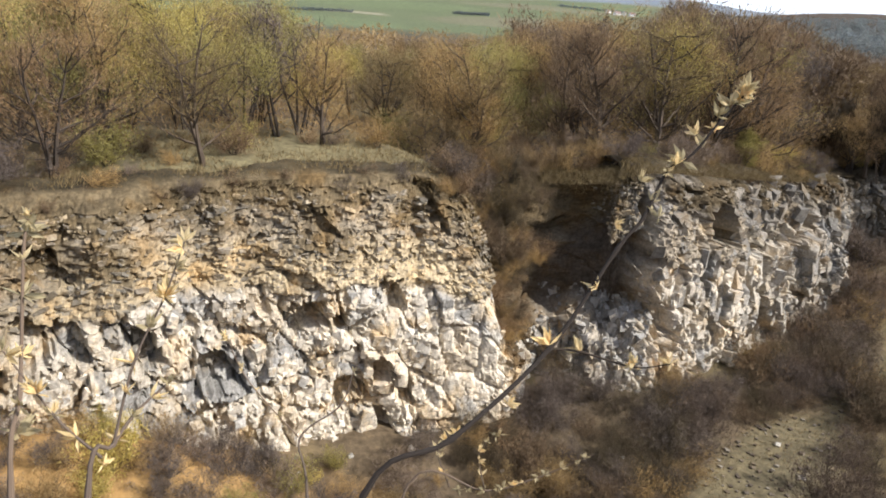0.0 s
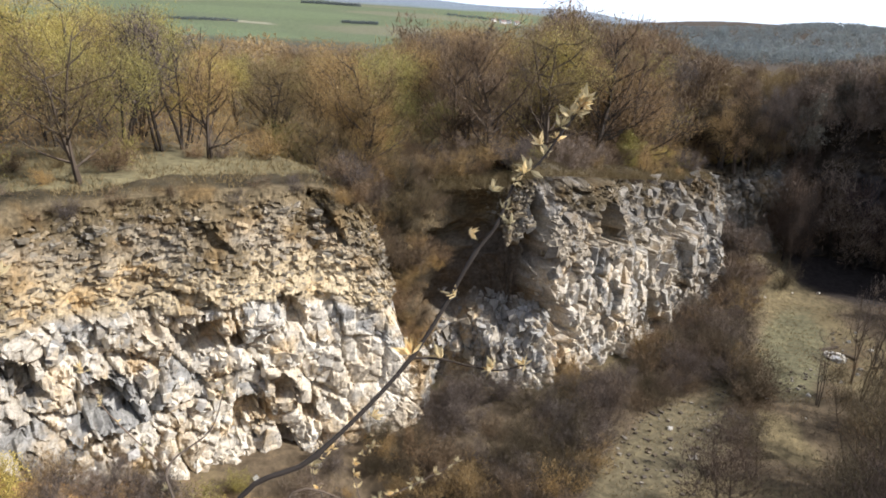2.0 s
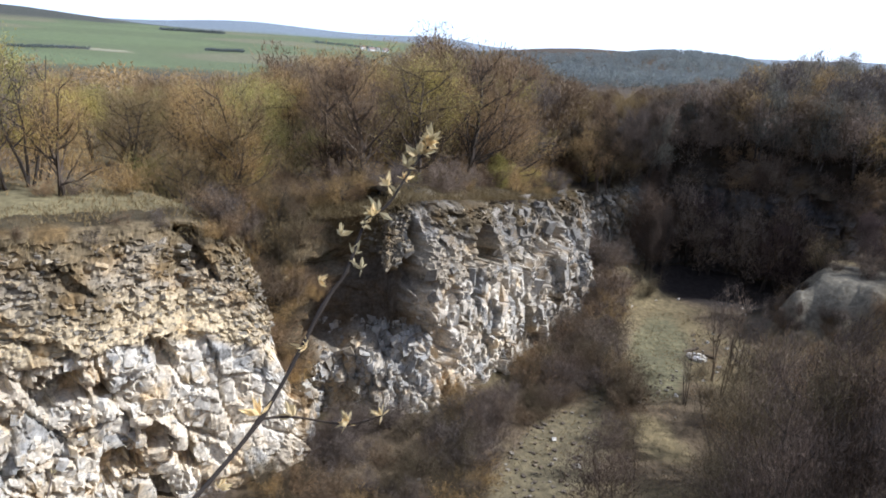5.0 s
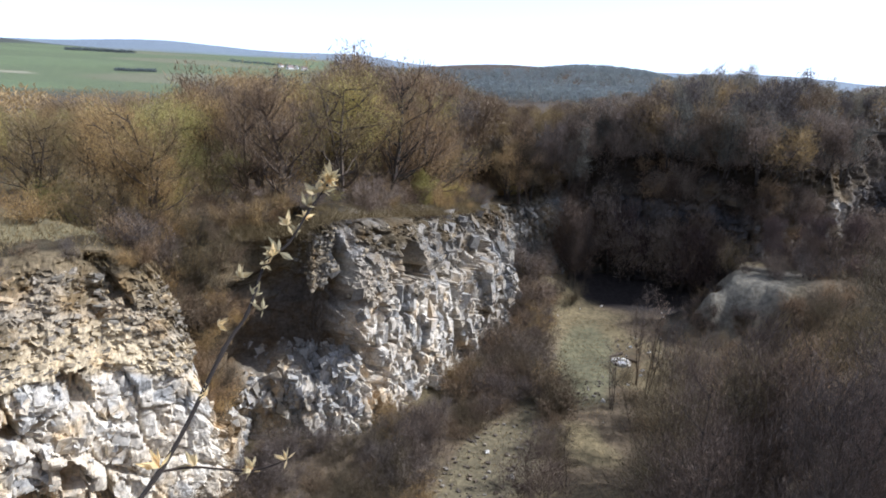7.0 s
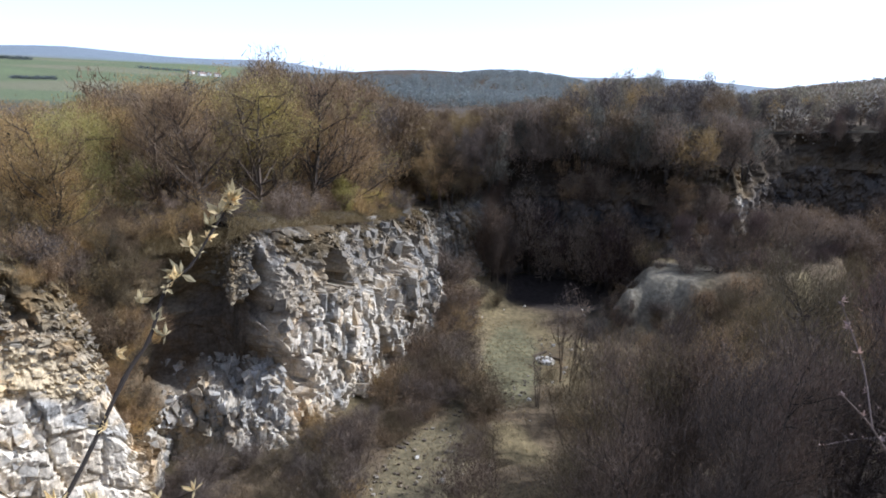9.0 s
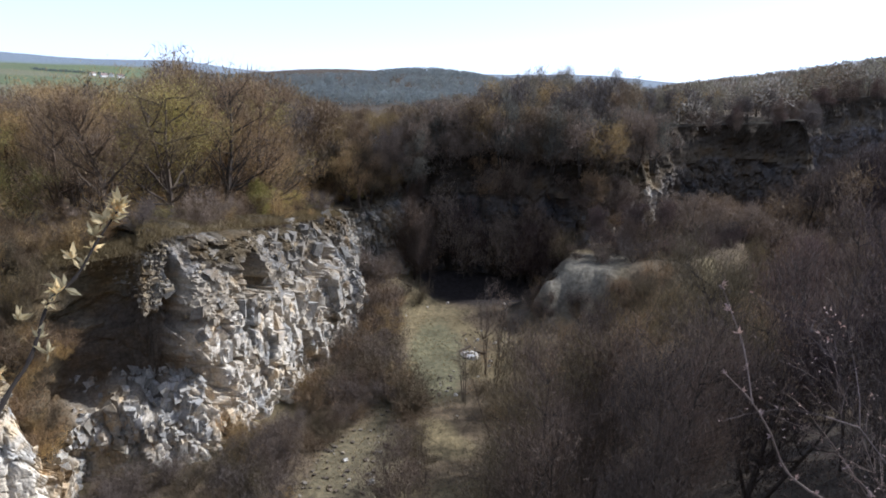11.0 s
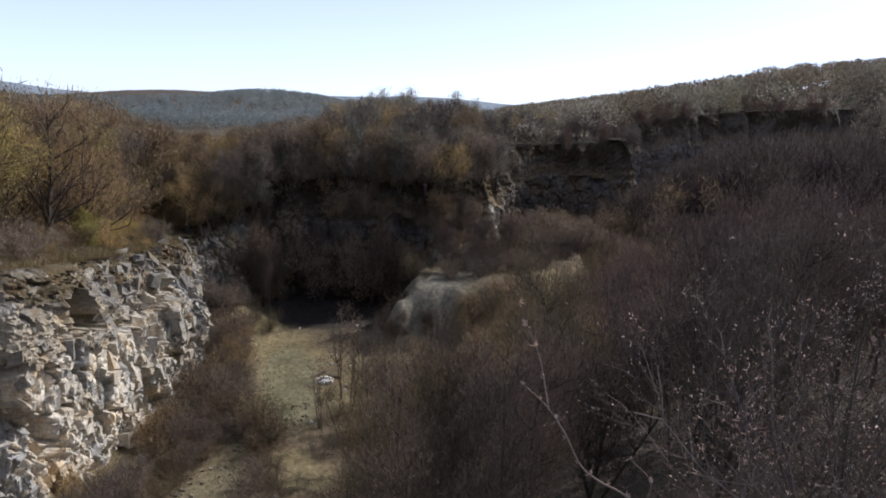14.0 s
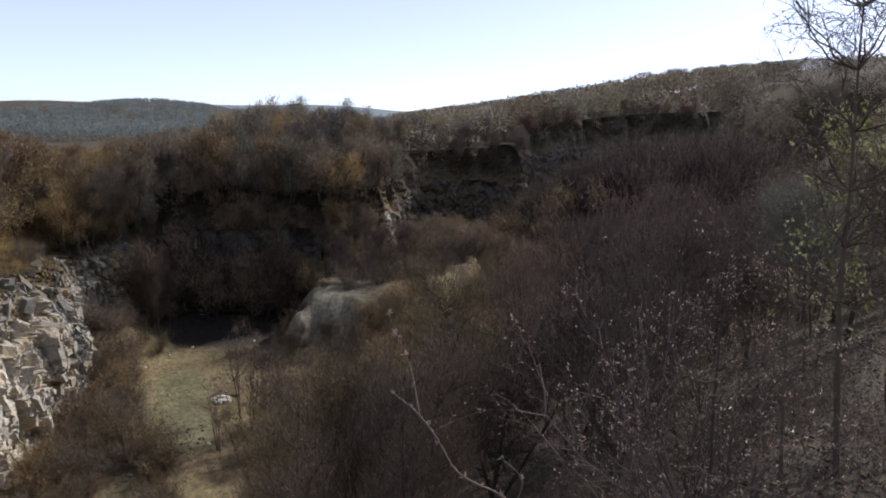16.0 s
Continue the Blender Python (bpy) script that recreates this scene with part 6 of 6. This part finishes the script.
near_plant("tree", "small tree in young dull green leaf on the slope", "tree", p.wood_mesh("trunk", BARK, 5), p.crown_mesh("crown", TWIGS["dull_green"], 3800, 0.05, (0.03, 0.06), (0.02, 0.04)), 7.3, -0.95, 40)
p = Plant(505).tree(EYE - 0.25 - height(13.4, -0.1), 1.7, 3, 0.45, 30, 9, 0.4, 0.15)
near_plant("tree", "small pale grey bare tree on the slope", "tree", p.wood_mesh("trunk", BARK, 4), p.crown_mesh("crown", TWIGS["pale"], 16000, 0.14, (0.05, 0.16), (0.006, 0.014)), 13.4, -0.1)
p = Plant(506).tree(4.2, 1.5, 2, 0.25, 28, 10, 0.28)
near_plant("tree", "slender bare tree on the leafy slope", "tree", p.wood_mesh("trunk", BARK, 5), p.crown_mesh("crown", TWIGS["brown"], 6000, 0.12, (0.05, 0.15), (0.006, 0.012)), 9.2, 2.2, 15)

# fallen leaves on the slope by the lookout
x, y = spread(42000, (35, 105), (2.2, 22), gen, 1.4)
z, s, c = land(x, y)
n = len(x)
stuff("leaf_litter", "fallen brown leaves on the slope", "leaf litter",
      slivers(np.stack([x, y, z + 0.02], -1), gen.normal(0, 1, (n, 3)) * [1, 1, 0.3] + [0, 0, 0.15], gen.uniform(0.03, 0.08, n), gen.uniform(0.02, 0.045, n), gen), TWIGS["litter"])
q = random.Random(21)
for az, d in ((88, 7.6), (90.5, 8.3), (92, 7.2), (86, 9.4), (93, 9.6), (80, 8.2), (91, 11)):
    x, y = polar(az, d)
    f = q.uniform(0.03, 0.07)
    rock = tagged(new("boulder", ROCKS[q.randrange(10)]), "pale limestone stone lying in fallen leaves", "boulder", "stones on the slope")
    rock.matrix_basis = pose(x, y, height(x, y) + f * 0.3, q.uniform(0, 40), q.uniform(0, 40), q.uniform(0, 360)) @ Matrix.Diagonal((f, f, f * 0.7, 1))
thicket("undergrowth", "dead stalks and twigs on the lookout's slope", 40000, (68, 104), (3.4, 12), lambda x, y, z, s: s < 0, 0.7, (0.03, 0.06), "brown", 65, 0.7)
